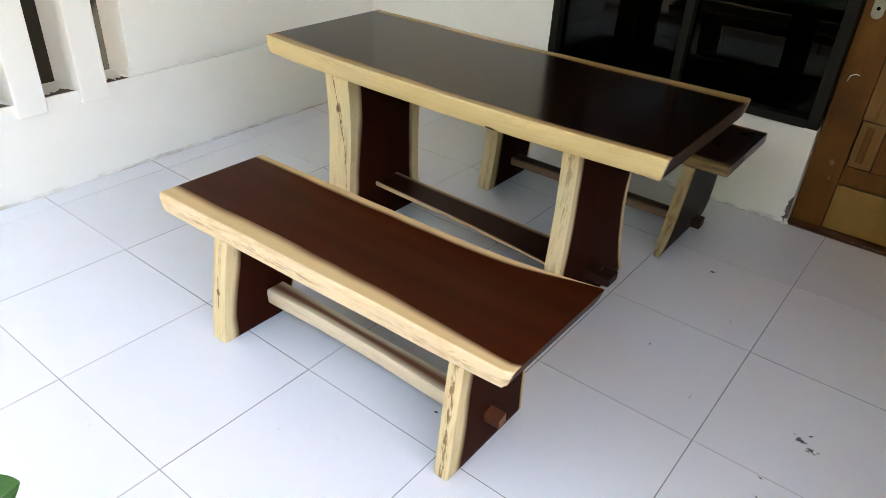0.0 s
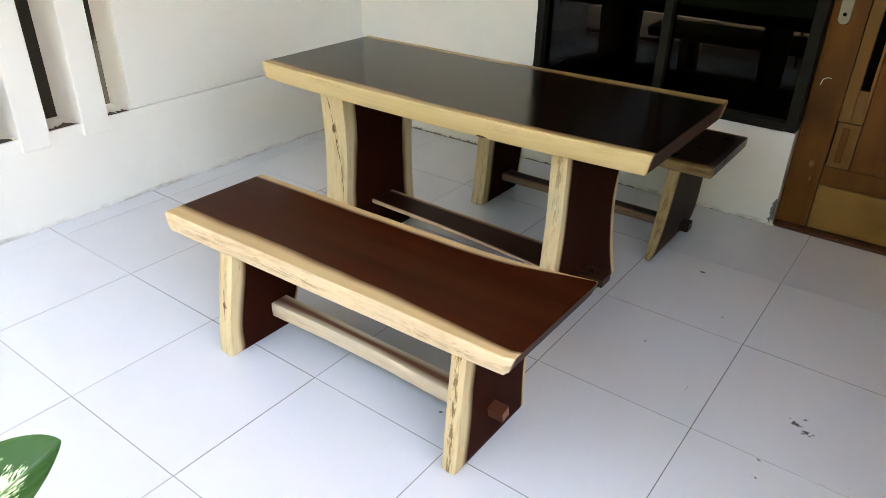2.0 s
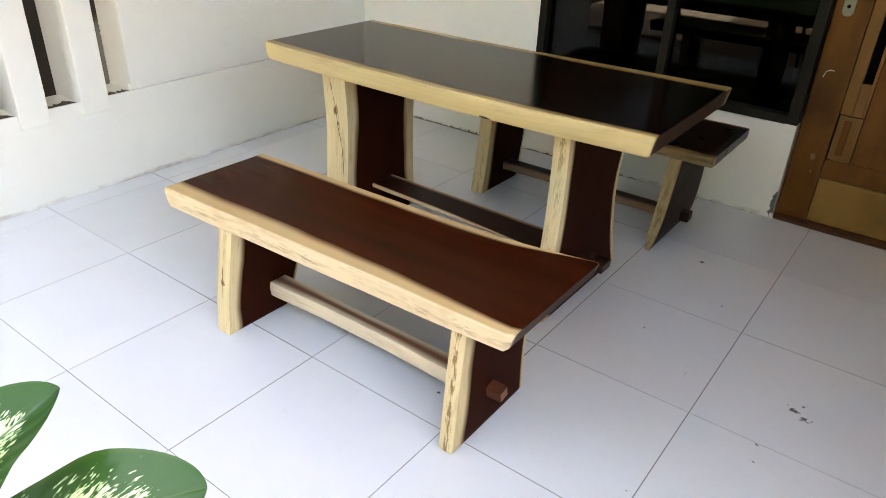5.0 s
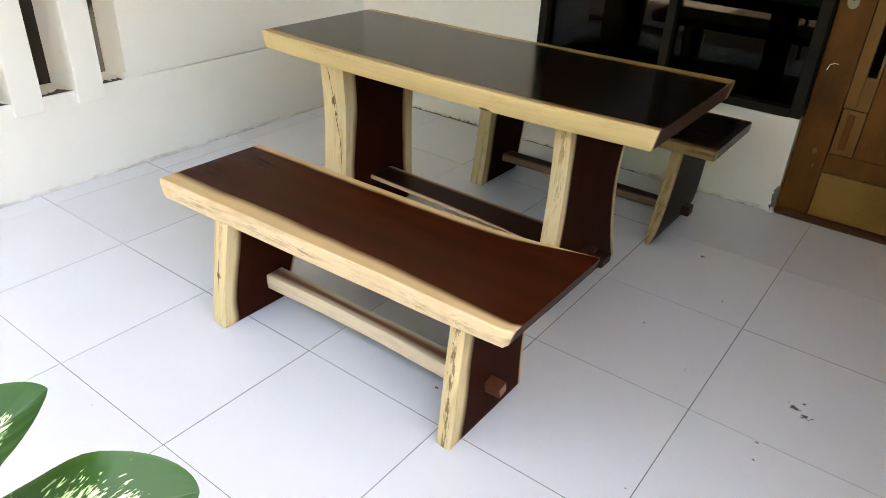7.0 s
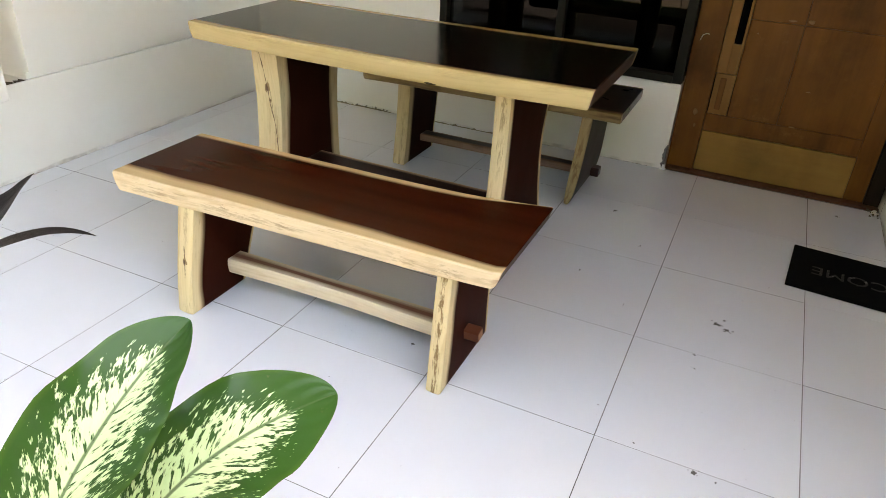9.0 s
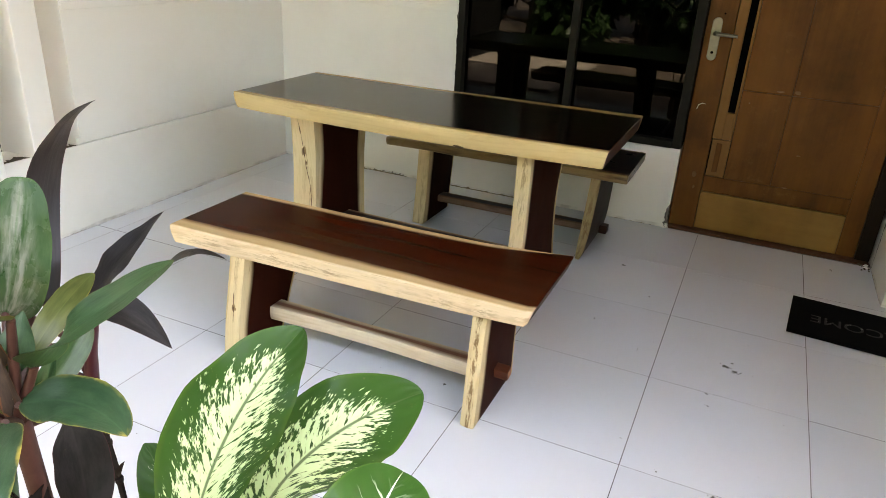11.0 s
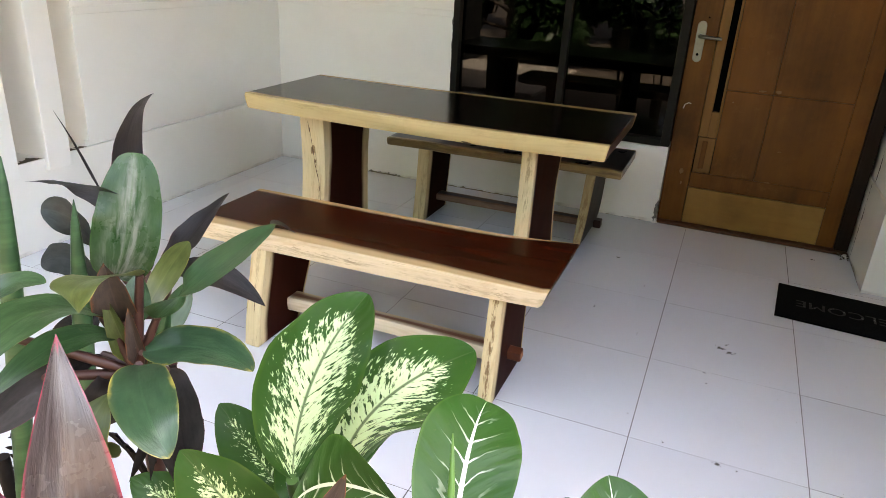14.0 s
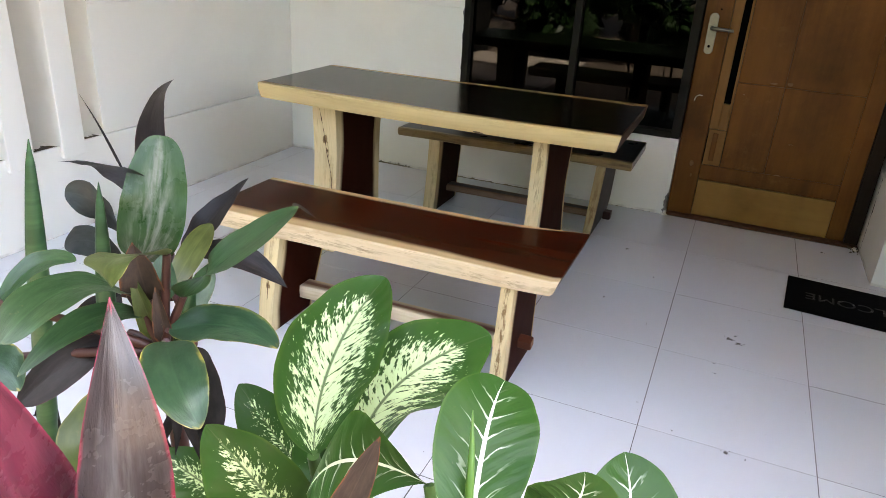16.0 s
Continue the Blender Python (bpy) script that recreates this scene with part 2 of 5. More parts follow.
def ribbed_mat(name):
    """Green blade with a white midrib and fine white side veins."""
    n = Nodes(name)
    c, a, s = leaf_uv(n)
    q = n.math("SUBTRACT", s, n.math("MULTIPLY", n.math("POWER", a, 0.8), 0.24))
    wob = n.noise(n.node("ShaderNodeCombineXYZ", X=n.math("MULTIPLY", q, 9.0), Y=c, Z=0.0).outputs[0], 1.0, 3)
    wave = n.math("SINE", n.math("MULTIPLY_ADD", q, 50.0, n.math("MULTIPLY", wob, 9.0)))
    vein = n.ramp(n.math("SUBTRACT", wave, n.math("MULTIPLY_ADD", a, 0.14, 0.87)), (0.0, 0.0), (0.1, 1.0))
    vein = n.math("MULTIPLY", vein, n.ramp(a, (0.28, 1.0), (0.68, 0.0)))
    vein = n.math("MULTIPLY", vein, n.ramp(n.noise(n.coords(), 30, 2), (0.35, 0.2), (0.6, 1.0)))
    vein = n.math("MULTIPLY", vein, n.ramp(s, (0.78, 1.0), (0.90, 0.0)))
    w = n.math("MULTIPLY_ADD", s, -0.055, 0.066)
    rib = n.math("LESS_THAN", a, w)
    big = n.noise(n.coords(), 8, 4)
    green = n.mix(big, (0.016, 0.058, 0.010), (0.040, 0.105, 0.020))
    green = n.mix(n.math("MULTIPLY", n.ramp(a, (0.93, 0.0), (1.0, 1.0)), 0.3), green, (0.10, 0.18, 0.03))
    col = n.mix(n.math("MAXIMUM", n.math("MULTIPLY", vein, 0.8), rib), green, (0.72, 0.80, 0.62))
    n.bump(wave, 0.16, 0.003)
    return leaf_finish(n, col, 0.36, 0.15, 0.24)


def strap_mat(name, base, base2, margin, rim=0.12, through=0.2, sheen=0.3, core=None, patchy=0.1, spec=0.36, relief=0.12):
    """Cordyline blade: fine veins running along it, a coloured margin."""
    n = Nodes(name)
    c, a, s = leaf_uv(n)
    info = n.node("ShaderNodeObjectInfo")
    z = n.math("MULTIPLY", info.outputs["Random"], 50.0)
    st = n.noise(n.node("ShaderNodeCombineXYZ", X=n.math("MULTIPLY", c, 1.5), Y=n.math("MULTIPLY", s, 2.4), Z=z).outputs[0], 2.0, 5, 0.6)
    col = n.mix(n.ramp(st, (0.35, 0.0), (0.68, 1.0)), base, base2)
    if core:
        # paler streaked middle
        ray = n.noise(n.node("ShaderNodeCombineXYZ", X=n.math("MULTIPLY", n.math("MULTIPLY", c, n.math("SUBTRACT", 1.5, s)), 3.0), Y=n.math("MULTIPLY", s, 2.0), Z=z).outputs[0], 1.6, 4, 0.6)
        mid = n.math("MULTIPLY", n.ramp(n.math("ADD", a, n.math("MULTIPLY", s, 0.5)), (0.45, 1.0), (1.15, 0.0)), n.ramp(ray, (0.4, 0.0), (0.62, 1.0)))
        col = n.mix(n.math("MULTIPLY", mid, 0.75), col, core)
    blot = n.noise(n.node("ShaderNodeCombineXYZ", X=n.math("MULTIPLY", c, 2.0), Y=n.math("MULTIPLY", s, 7.0), Z=z).outputs[0], 1.2, 4)
    end = n.math("MULTIPLY_ADD", s, 2.2, -1.2, clamp=True)
    edge = n.math("ADD", n.math("MAXIMUM", a, end), n.math("MULTIPLY", n.math("SUBTRACT", blot, 0.5), rim * 3.2))
    side = n.math("MULTIPLY", n.math("SIGN", c), 2.3)
    gate = n.ramp(n.noise(n.node("ShaderNodeCombineXYZ", X=n.math("MULTIPLY", s, 3.5), Y=side, Z=z).outputs[0], 1.0, 3), (0.34, patchy), (0.56, 1.0))
    col = n.mix(n.math("MULTIPLY", n.ramp(edge, (1.0 - rim, 0.0), (1.0, 1.0)), gate), col, margin)
    rib = n.ramp(a, (0.02, 1.0), (0.06, 0.0))
    col = n.mix(n.math("MULTIPLY", rib, 0.35), col, tuple(x * 1.35 for x in base2))
    veins = n.noise(n.node("ShaderNodeCombineXYZ", X=n.math("MULTIPLY", c, 16.0), Y=n.math("MULTIPLY", s, 1.2), Z=z).outputs[0], 1.0, 2)
    n.bump(n.math("MULTIPLY_ADD", veins, 0.03 / relief, st), relief, 0.004)
    return leaf_finish(n, col, sheen, through, spec)


# ---- materials ----
WALL = paint_mat("white_wall_paint", (0.835, 0.825, 0.77), amount=0.10, rough=0.5)
WALL_LOW = paint_mat("white_wall_paint_stained", (0.835, 0.825, 0.768), amount=0.2, rough=0.45, grime_top=0.012)
# dull grey for the added side wall, so that it bounces little light
SHADE_WALL = paint_mat("grey_shade_wall", (0.24, 0.23, 0.21), amount=0.3, rough=0.7)
# colour of the unseen ceiling, brown to hold down bounced light
CEIL = paint_mat("ceiling_paint", (0.36, 0.28, 0.19), amount=0.1, rough=0.8)
n = Nodes("grout")
GROUT = n.done(n.mix(n.ramp(n.noise(n.coords(), 0.8, 5, 0.65), (0.40, 0.0), (0.60, 1.0)), (0.27, 0.27, 0.28), (0.10, 0.10, 0.105)), 0.9, Specular_IOR_Level=0.1)
TABLE_WOOD = slab_wood("table_wood", 0.030, (0.0050, 0.0020, 0.0012), (0.0090, 0.0032, 0.0018), (0.585, 0.46, 0.225), (0.44, 0.30, 0.12), rough=0.12, coat=0.0, streak=0.4, spec=0.22, seam=(-0.018, 0.012, 0.2, 0.46), face=(0.30, 0.195, 0.075))
BENCH_WOOD = slab_wood("bench_wood", 0.042, (0.028, 0.0055, 0.0020), (0.058, 0.0120, 0.0040), (0.75, 0.60, 0.385), (0.50, 0.32, 0.16), rough=0.22, coat=0.0, streak=0.7, spec=0.055, seam=(-0.034, 0.016, 0.6, 0.40), face=(0.56, 0.38, 0.17))
LEG_WOOD = slab_wood("leg_wood", 0.045, (0.024, 0.0056, 0.0030), (0.038, 0.0088, 0.0044), (0.70, 0.56, 0.325), (0.44, 0.29, 0.14), rough=0.5, coat=0.0, streak=0.7, knotty=0.5, spec=0.02, seam=(-0.024, 0.013, 0.55, 0.46))
FLECK_LEG = slab_wood("flecked_leg_wood", 0.045, (0.024, 0.0056, 0.0030), (0.038, 0.0088, 0.0044), (0.70, 0.56, 0.325), (0.44, 0.29, 0.14), rough=0.5, coat=0.0, streak=0.7, knotty=0.3, spec=0.02, seam=(-0.020, 0.011, 0.85, 0.05))
END_WOOD = slab_wood("end_grain_wood", 0.012, (0.022, 0.008, 0.004), (0.040, 0.014, 0.007), (0.42, 0.30, 0.16), (0.26, 0.16, 0.08), rough=0.5, coat=0.0, spec=0.15)
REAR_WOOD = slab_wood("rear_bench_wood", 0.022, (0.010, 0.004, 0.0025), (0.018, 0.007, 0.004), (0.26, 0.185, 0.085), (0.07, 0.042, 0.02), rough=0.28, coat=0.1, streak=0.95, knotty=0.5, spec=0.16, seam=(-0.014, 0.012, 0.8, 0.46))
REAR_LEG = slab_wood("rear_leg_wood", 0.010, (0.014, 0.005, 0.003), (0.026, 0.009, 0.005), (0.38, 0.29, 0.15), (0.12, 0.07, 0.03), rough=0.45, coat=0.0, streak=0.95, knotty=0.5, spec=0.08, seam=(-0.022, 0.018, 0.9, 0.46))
STRETCH_WOOD = slab_wood("stretcher_wood", 0.012, (0.018, 0.0040, 0.0020), (0.034, 0.0074, 0.0034), (0.58, 0.43, 0.27), (0.40, 0.24, 0.13), rough=0.35, coat=0.0, streak=0.6, spec=0.05)
STRETCH_PALE = slab_wood("pale_stretcher_wood", 0.020, (0.17, 0.062, 0.03), (0.25, 0.10, 0.048), (0.70, 0.57, 0.40), (0.46, 0.30, 0.17), rough=0.35, coat=0.1, streak=0.5)
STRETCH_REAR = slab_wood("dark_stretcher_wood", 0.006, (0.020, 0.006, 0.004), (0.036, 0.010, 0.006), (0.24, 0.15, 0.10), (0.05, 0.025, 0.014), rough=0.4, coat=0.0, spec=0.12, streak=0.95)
TENON_DARK = simple("dark_tenon_wood", (0.036, 0.011, 0.006), 0.4, vary=0.5, scale=30, spec=0.25)
TENON_END = simple("tenon_end_wood", (0.34, 0.155, 0.085), 0.5, vary=0.4, scale=60, spec=0.2)
TENON = simple("tenon_wood", (0.115, 0.036, 0.018), 0.4, vary=0.4, scale=30, spec=0.2)
BARK_WOOD = simple("bark_pocket", (0.075, 0.048, 0.018), 0.8, vary=0.5, scale=70, bump=0.5)
KNOT_RIM = simple("knot_rim_wood", (0.36, 0.225, 0.095), 0.5, vary=0.5, scale=120)
KNOT = simple("knot_wood", (0.15, 0.075, 0.028), 0.5, vary=0.5, scale=60)
DOOR_WOOD = plain_wood("door_wood", (0.082, 0.0285, 0.0046), (0.165, 0.0635, 0.011), rough=0.42, patch=0.6, scuff=0.12)
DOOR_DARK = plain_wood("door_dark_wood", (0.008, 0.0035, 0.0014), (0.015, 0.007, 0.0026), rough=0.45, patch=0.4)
DOOR_PALE = plain_wood("door_pale_wood", (0.215, 0.113, 0.026), (0.29, 0.162, 0.046), axis=(1.5, 14, 14), rough=0.4, patch=0.4, scuff=0.1)
STRIP_WOOD = plain_wood("door_strip_wood", (0.15, 0.072, 0.020), (0.21, 0.105, 0.031), rough=0.4, patch=0.3)
THRESHOLD = plain_wood("threshold_wood", (0.055, 0.020, 0.009), (0.12, 0.048, 0.022), axis=(1.5, 14, 14), rough=0.5, patch=0.6, scuff=0.5)
CHIP = simple("chipped_varnish", (0.25, 0.135, 0.055), 0.6, vary=0.5, scale=80)
FRAME_DARK = simple("window_frame_paint", (0.017, 0.0155, 0.012), 0.6, vary=0.45, scale=9, spec=0.10)
STEEL = simple("brushed_steel", (0.26, 0.255, 0.21), 0.38, 1.0, vary=0.4, scale=45)
BLACK = simple("black_void_paint", (0.003, 0.003, 0.003), 0.7, spec=0.0)
RUBBER = simple("black_rubber", (0.0042, 0.0042, 0.0045), 0.85, vary=0.4, scale=120, bump=0.5, spec=0.06)
n = Nodes("worn_letter_paint")
LETTER = n.done(n.mix(n.ramp(n.noise(n.coords(), 34, 4, 0.7), (0.565, 0.0), (0.655, 1.0)), (0.0045, 0.0045, 0.005), (0.14, 0.14, 0.15)), 0.7)
MORTAR = simple("broken_mortar", (0.22, 0.21, 0.19), 0.9, vary=0.5, scale=25, bump=0.6)
DIRT = simple("dark_dirt", (0.12, 0.115, 0.11), 0.9, vary=0.4)
SCUFF = simple("grey_scuff", (0.42, 0.42, 0.44), 0.5)
DUST = simple("pale_dust", (0.46, 0.42, 0.35), 0.9, vary=0.5, scale=40)
GRIME = simple("grime", (0.30, 0.255, 0.175), 0.9, vary=0.5, scale=40)
SILT = simple("silt", (0.11, 0.09, 0.06), 0.9, vary=0.5, scale=30)
SOIL = simple("soil", (0.105, 0.078, 0.058), 0.95, vary=0.5, scale=12, bump=0.8)
PATHSTONE = simple("concrete_path", (0.42, 0.36, 0.31), 0.85, vary=0.4, scale=6)
# mossy speckle, with the shade outside darkened into the base colour
SHADED_MOSS = simple("shaded_mossy_wall", (0.014, 0.014, 0.011), 0.9, vary=0.6, scale=7)
# near-black stands in for the missing light indoors
ROOM_SHADE = simple("room_shade", (0.03, 0.029, 0.027), 0.8, vary=0.1)
BARK = simple("bark", (0.07, 0.05, 0.035), 0.9, vary=0.5, scale=40, bump=0.6)
SHEATH = simple("deep_red_sheath", (0.060, 0.009, 0.014), 0.4, vary=0.5, scale=50)
STEM_RED = simple("red_stem", (0.070, 0.026, 0.020), 0.45, vary=0.6, scale=60)
SHOOT = simple("young_shoot", (0.075, 0.165, 0.026), 0.4, vary=0.15)
STEM_GREEN = simple("green_stem", (0.06, 0.14, 0.03), 0.45, vary=0.3)
HEDGE = simple("foliage", (0.022, 0.055, 0.013), 0.5, vary=0.5, scale=5)
BLACKLEAF = simple("withered_leaf", (0.018, 0.014, 0.012), 0.7, vary=0.5, scale=60, spec=0.15)
D_PALE = dieffenbachia_mat("variegated_leaf", 0.62)
D_PALE2 = dieffenbachia_mat("half_variegated_leaf", 0.27)
D_SHADE = dieffenbachia_mat("sparsely_flecked_leaf", 0.08)
D_RIB = ribbed_mat("white_ribbed_leaf")
C_GREEN = strap_mat("cordyline_green", (0.018, 0.052, 0.017), (0.038, 0.086, 0.032), (0.10, 0.11, 0.03), 0.04, sheen=0.38, spec=0.45, relief=0.25)
C_YELLOW = strap_mat("cordyline_yellow_edge", (0.019, 0.054, 0.024), (0.038, 0.086, 0.040), (0.40, 0.33, 0.07), 0.11, sheen=0.38, spec=0.5, relief=0.25)
C_GREY = strap_mat("cordyline_grey_green", (0.022, 0.058, 0.018), (0.044, 0.088, 0.034), (0.05, 0.10, 0.03), 0.06, sheen=0.30, core=(0.24, 0.25, 0.215))
C_DARK = strap_mat("cordyline_dark", (0.010, 0.0088, 0.0085), (0.024, 0.020, 0.020), (0.09, 0.022, 0.03), 0.04, through=0.10, sheen=0.42, spec=0.22, patchy=0.4, relief=0.25)
C_SLATE = strap_mat("cordyline_slate", (0.018, 0.026, 0.026), (0.036, 0.046, 0.046), (0.04, 0.05, 0.045), 0.05, through=0.10, sheen=0.5)
# core paints the blade's grey sheen in as pale streaks
C_RED = strap_mat("cordyline_red_edge", (0.026, 0.019, 0.020), (0.056, 0.046, 0.048), (0.22, 0.024, 0.05), 0.08, core=(0.125, 0.120, 0.122), patchy=0.85, spec=0.6, relief=0.35)
C_LIGHT = strap_mat("cordyline_yellow_green", (0.050, 0.070, 0.018), (0.085, 0.108, 0.034), (0.24, 0.20, 0.05), 0.06, sheen=0.34)
C_DRY = strap_mat("cordyline_dry", (0.038, 0.027, 0.022), (0.066, 0.045, 0.034), (0.20, 0.075, 0.028), 0.13, sheen=0.6, patchy=0.7)
C_MAROON = strap_mat("cordyline_maroon", (0.085, 0.012, 0.026), (0.145, 0.026, 0.048), (0.23, 0.03, 0.06), 0.08, patchy=0.85, spec=0.3, relief=0.3)
n = Nodes("snake_leaf")
band = n.noise(n.coords((1, 1, 30)), 1.6, 4, 0.6)
SNAKE = n.done(n.mix(n.ramp(band, (0.40, 0.0), (0.62, 1.0)), (0.017, 0.058, 0.018), (0.038, 0.098, 0.034)), 0.42)


def tile_mat():
    n = Nodes("glazed_tile")
    info = n.node("ShaderNodeObjectInfo")
    geo = n.node("ShaderNodeNewGeometry")
    big = n.noise(geo.outputs["Position"], 1.7, 6, 0.6)
    c = n.mix(info.outputs["Random"], (0.675, 0.70, 0.755), (0.725, 0.75, 0.80))
    c = n.mix(n.math("MULTIPLY", n.ramp(big, (0.45, 0.0), (0.75, 1.0)), 0.3), c, (0.59, 0.60, 0.63))
    specks = n.ramp(n.noise(geo.outputs["Position"], 45, 2), (0.76, 0.0), (0.79, 1.0))
    c = n.mix(n.math("MULTIPLY", specks, 0.35), c, (0.2, 0.19, 0.18))
    r = n.math("MULTIPLY_ADD", big, 0.13, 0.03)
    n.bump(n.noise(geo.outputs["Position"], 7, 3), 0.05, 0.003)
    return n.done(c, r, Specular_IOR_Level=0.68)


TILE = tile_mat()


def glass_mat():
    n = Nodes("tinted_glass")
    tr = n.node("ShaderNodeBsdfTransparent", Color=(0.05, 0.053, 0.05))
    gl = n.node("ShaderNodeBsdfGlossy", Color=(0.23, 0.23, 0.22), Roughness=0.01)
    fr = n.node("ShaderNodeFresnel", IOR=1.5)
    m = n.node("ShaderNodeMixShader", Fac=fr.outputs[0])
    n.t.links.new(tr.outputs[0], m.inputs[1])
    n.t.links.new(gl.outputs[0], m.inputs[2])
    n.t.links.new(m.outputs[0], n.out.inputs["Surface"])
    return n.mat


GLASS = glass_mat()


# ---- mesh helpers ----
def link(name, bm, mat, smooth=None):
    me = bpy.data.meshes.new(name)
    bm.to_mesh(me)
    bm.free()
    me.materials.append(mat)
    if smooth:
        me.shade_smooth()
        me.set_sharp_from_angle(angle=radians(smooth))
    return new(name, me)


def part(name, bm, mat, parent, label="", smooth=None, ends=None):
    ob = link(name, bm, mat, smooth)
    ob.data.materials.append(ends or mat)
    ob.parent = parent
    if label:
        tagged(ob, label)
    return ob


def empty(name, label, category, loc=(0, 0, 0), group="", kind=""):
    ob = new(name)
    ob.location = loc
    return tagged(ob, label, category, group, kind)


def add_box(bm, x0, x1, y0, y1, z0, z1, bevel=0.0, seg=2):
    r = bmesh.ops.create_cube(bm, size=1.0, matrix=Matrix.LocRotScale(((x0 + x1) / 2, (y0 + y1) / 2, (z0 + z1) / 2), None, (x1 - x0, y1 - y0, z1 - z0)))
    if bevel:
        edges = list({e for v in r["verts"] for e in v.link_edges})
        bmesh.ops.bevel(bm, geom=edges, offset=bevel, segments=seg, affect="EDGES", profile=0.5)
    return bm


def box(x0, x1, y0, y1, z0, z1, bevel=0.0, seg=2):
    return add_box(bmesh.new(), x0, x1, y0, y1, z0, z1, bevel, seg)


def spline(pts):
    """Smooth curve through (t, value) pairs."""
    ts, vs = [p[0] for p in pts], [p[1] for p in pts]

    def f(t):
        if t <= ts[0]:
            return vs[0]
        if t >= ts[-1]:
            return vs[-1]
        i = max(k for k in range(len(ts)) if ts[k] <= t)
        i = min(i, len(ts) - 2)
        h = ts[i + 1] - ts[i]
        s = (t - ts[i]) / h
        def slope(k):
            a, b = max(k - 1, 0), min(k + 1, len(ts) - 1)
            return (vs[b] - vs[a]) / (ts[b] - ts[a])
        m0, m1 = slope(i) * h, slope(i + 1) * h
        return (2 * s ** 3 - 3 * s ** 2 + 1) * vs[i] + (s ** 3 - 2 * s ** 2 + s) * m0 + (-2 * s ** 3 + 3 * s ** 2) * vs[i + 1] + (s ** 3 - s ** 2) * m1
    return f


def slab(u0, u1, front, back, low, high, lay, n=40, top_in=0.01, bot_in=0.006, back_scale=1.0, wobble=0.001, seed=0.0, slant=0.0, front_scale=1.0):
    """A sawn board with two natural edges. front(u), back(u): the edges; low(u), high(u): its two faces; lay(u, v, w): to the place."""
    bm = bmesh.new()
    uvl = bm.loops.layers.uv.new("UVMap")
    grl = bm.loops.layers.uv.new("Grain")
    uvs, cross = {}, {}
    rings, sides = [], set()
    thick = high((u0 + u1) / 2) - low((u0 + u1) / 2)
    stations = [(u0, 0.0025), (u0 + 0.004, 0.0)] + [(u0 + (u1 - u0) * i / n, 0.0) for i in range(1, n)] + [(u1 - 0.004, 0.0), (u1, 0.0025)]
    fr = (0.0, 0.006, 0.018, 0.035, 0.06, 0.09)
    for u, inset in stations:
        f, b, z0, z1 = front(u), back(u), low(u), high(u)
        f += wobble * noise.noise((u * 5, seed, 1.3)) * 2
        b += wobble * noise.noise((u * 5, seed, 7.7)) * 2
        h = z1 - z0
        mid = (f + b) / 2
        def mk(v, w, d):
            v = v + (inset if v < mid else -inset)
            w = w + (inset if w < (z0 + z1) / 2 else -inset)
            # sawn ends lean inwards towards the underside
            uu = u + slant * (z1 - w) / h * (1 if u < (u0 + u1) / 2 else -1) if slant and (u <= u0 + 0.005 or u >= u1 - 0.005) else u
            p = bm.verts.new(lay(uu, v, w))
            uvs[p] = (u, d)
            cross[p] = v - w
            return p
        wd = b - f - 2 * top_in
        ds = [min(d, wd * 0.45 * k / 5) for k, d in enumerate(fr)]
        top, bot = [], []
        fs = front_scale(u) if callable(front_scale) else front_scale
        bs = back_scale(u) if callable(back_scale) else back_scale
        for k, d in enumerate(ds):
            top.append(mk(f + top_in + d, z1, (d + 0.004) * fs + (0.05 if k == 5 else 0.0)))
            bot.append(mk(f + bot_in + d, z0, (d + 0.004) * fs + (0.05 if k == 5 else 0.0)))
        for k, d in reversed(list(enumerate(ds))):
            top.append(mk(b - top_in - d, z1, (d + 0.004) * bs + (0.05 if k == 5 else 0.0)))
            bot.append(mk(b - bot_in - d, z0, (d + 0.004) * bs + (0.05 if k == 5 else 0.0)))
        sf = [mk(f + top_in * 0.25, z1 - h * 0.1, -h * 0.1), mk(f, z1 - h * 0.4, -h * 0.4), mk(f + bot_in * 0.25, z0 + h * 0.3, -h * 0.7), mk(f + bot_in * 0.6, z0 + h * 0.08, -h * 0.92)]
        sb = [mk(b - top_in * 0.25, z1 - h * 0.1, -h * 0.1), mk(b, z1 - h * 0.4, -h * 0.4), mk(b - bot_in * 0.25, z0 + h * 0.3, -h * 0.7), mk(b - bot_in * 0.6, z0 + h * 0.08, -h * 0.92)]
        rings.append((top, bot, sf, sb))
    for (t0, b0, f0, k0), (t1, b1, f1, k1) in zip(rings, rings[1:]):
        for a0, a1 in ((t0, t1), (b0, b1), ([t0[0]] + f0 + [b0[0]], [t1[0]] + f1 + [b1[0]]), ([t0[-1]] + k0 + [b0[-1]], [t1[-1]] + k1 + [b1[-1]])):
            for i in range(len(a0) - 1):
                fc = bm.faces.new((a0[i], a0[i + 1], a1[i + 1], a1[i]))
                if len(a0) == 6:
                    sides.add(fc)
    for t, b, f, k in (rings[0], rings[-1]):
        for i in range(len(t) - 1):
            bm.faces.new((t[i], t[i + 1], b[i + 1], b[i])).material_index = 1
        bm.faces.new((t[0], *f, b[0])).material_index = 1
        bm.faces.new((t[-1], *k, b[-1])).material_index = 1
    bmesh.ops.recalc_face_normals(bm, faces=bm.faces)
    lower = {q for _, bot, _, _ in rings for q in (bot[0], bot[-1])}
    for face in bm.faces:
        for lp in face.loops:
            u, d = uvs[lp.vert]
            lp[grl].uv = (u, cross[lp.vert])
            # the lower rim belongs to the side here
            lp[uvl].uv = (u, -thick) if face in sides and d > 0 and lp.vert in lower else (u, d)
    return bm


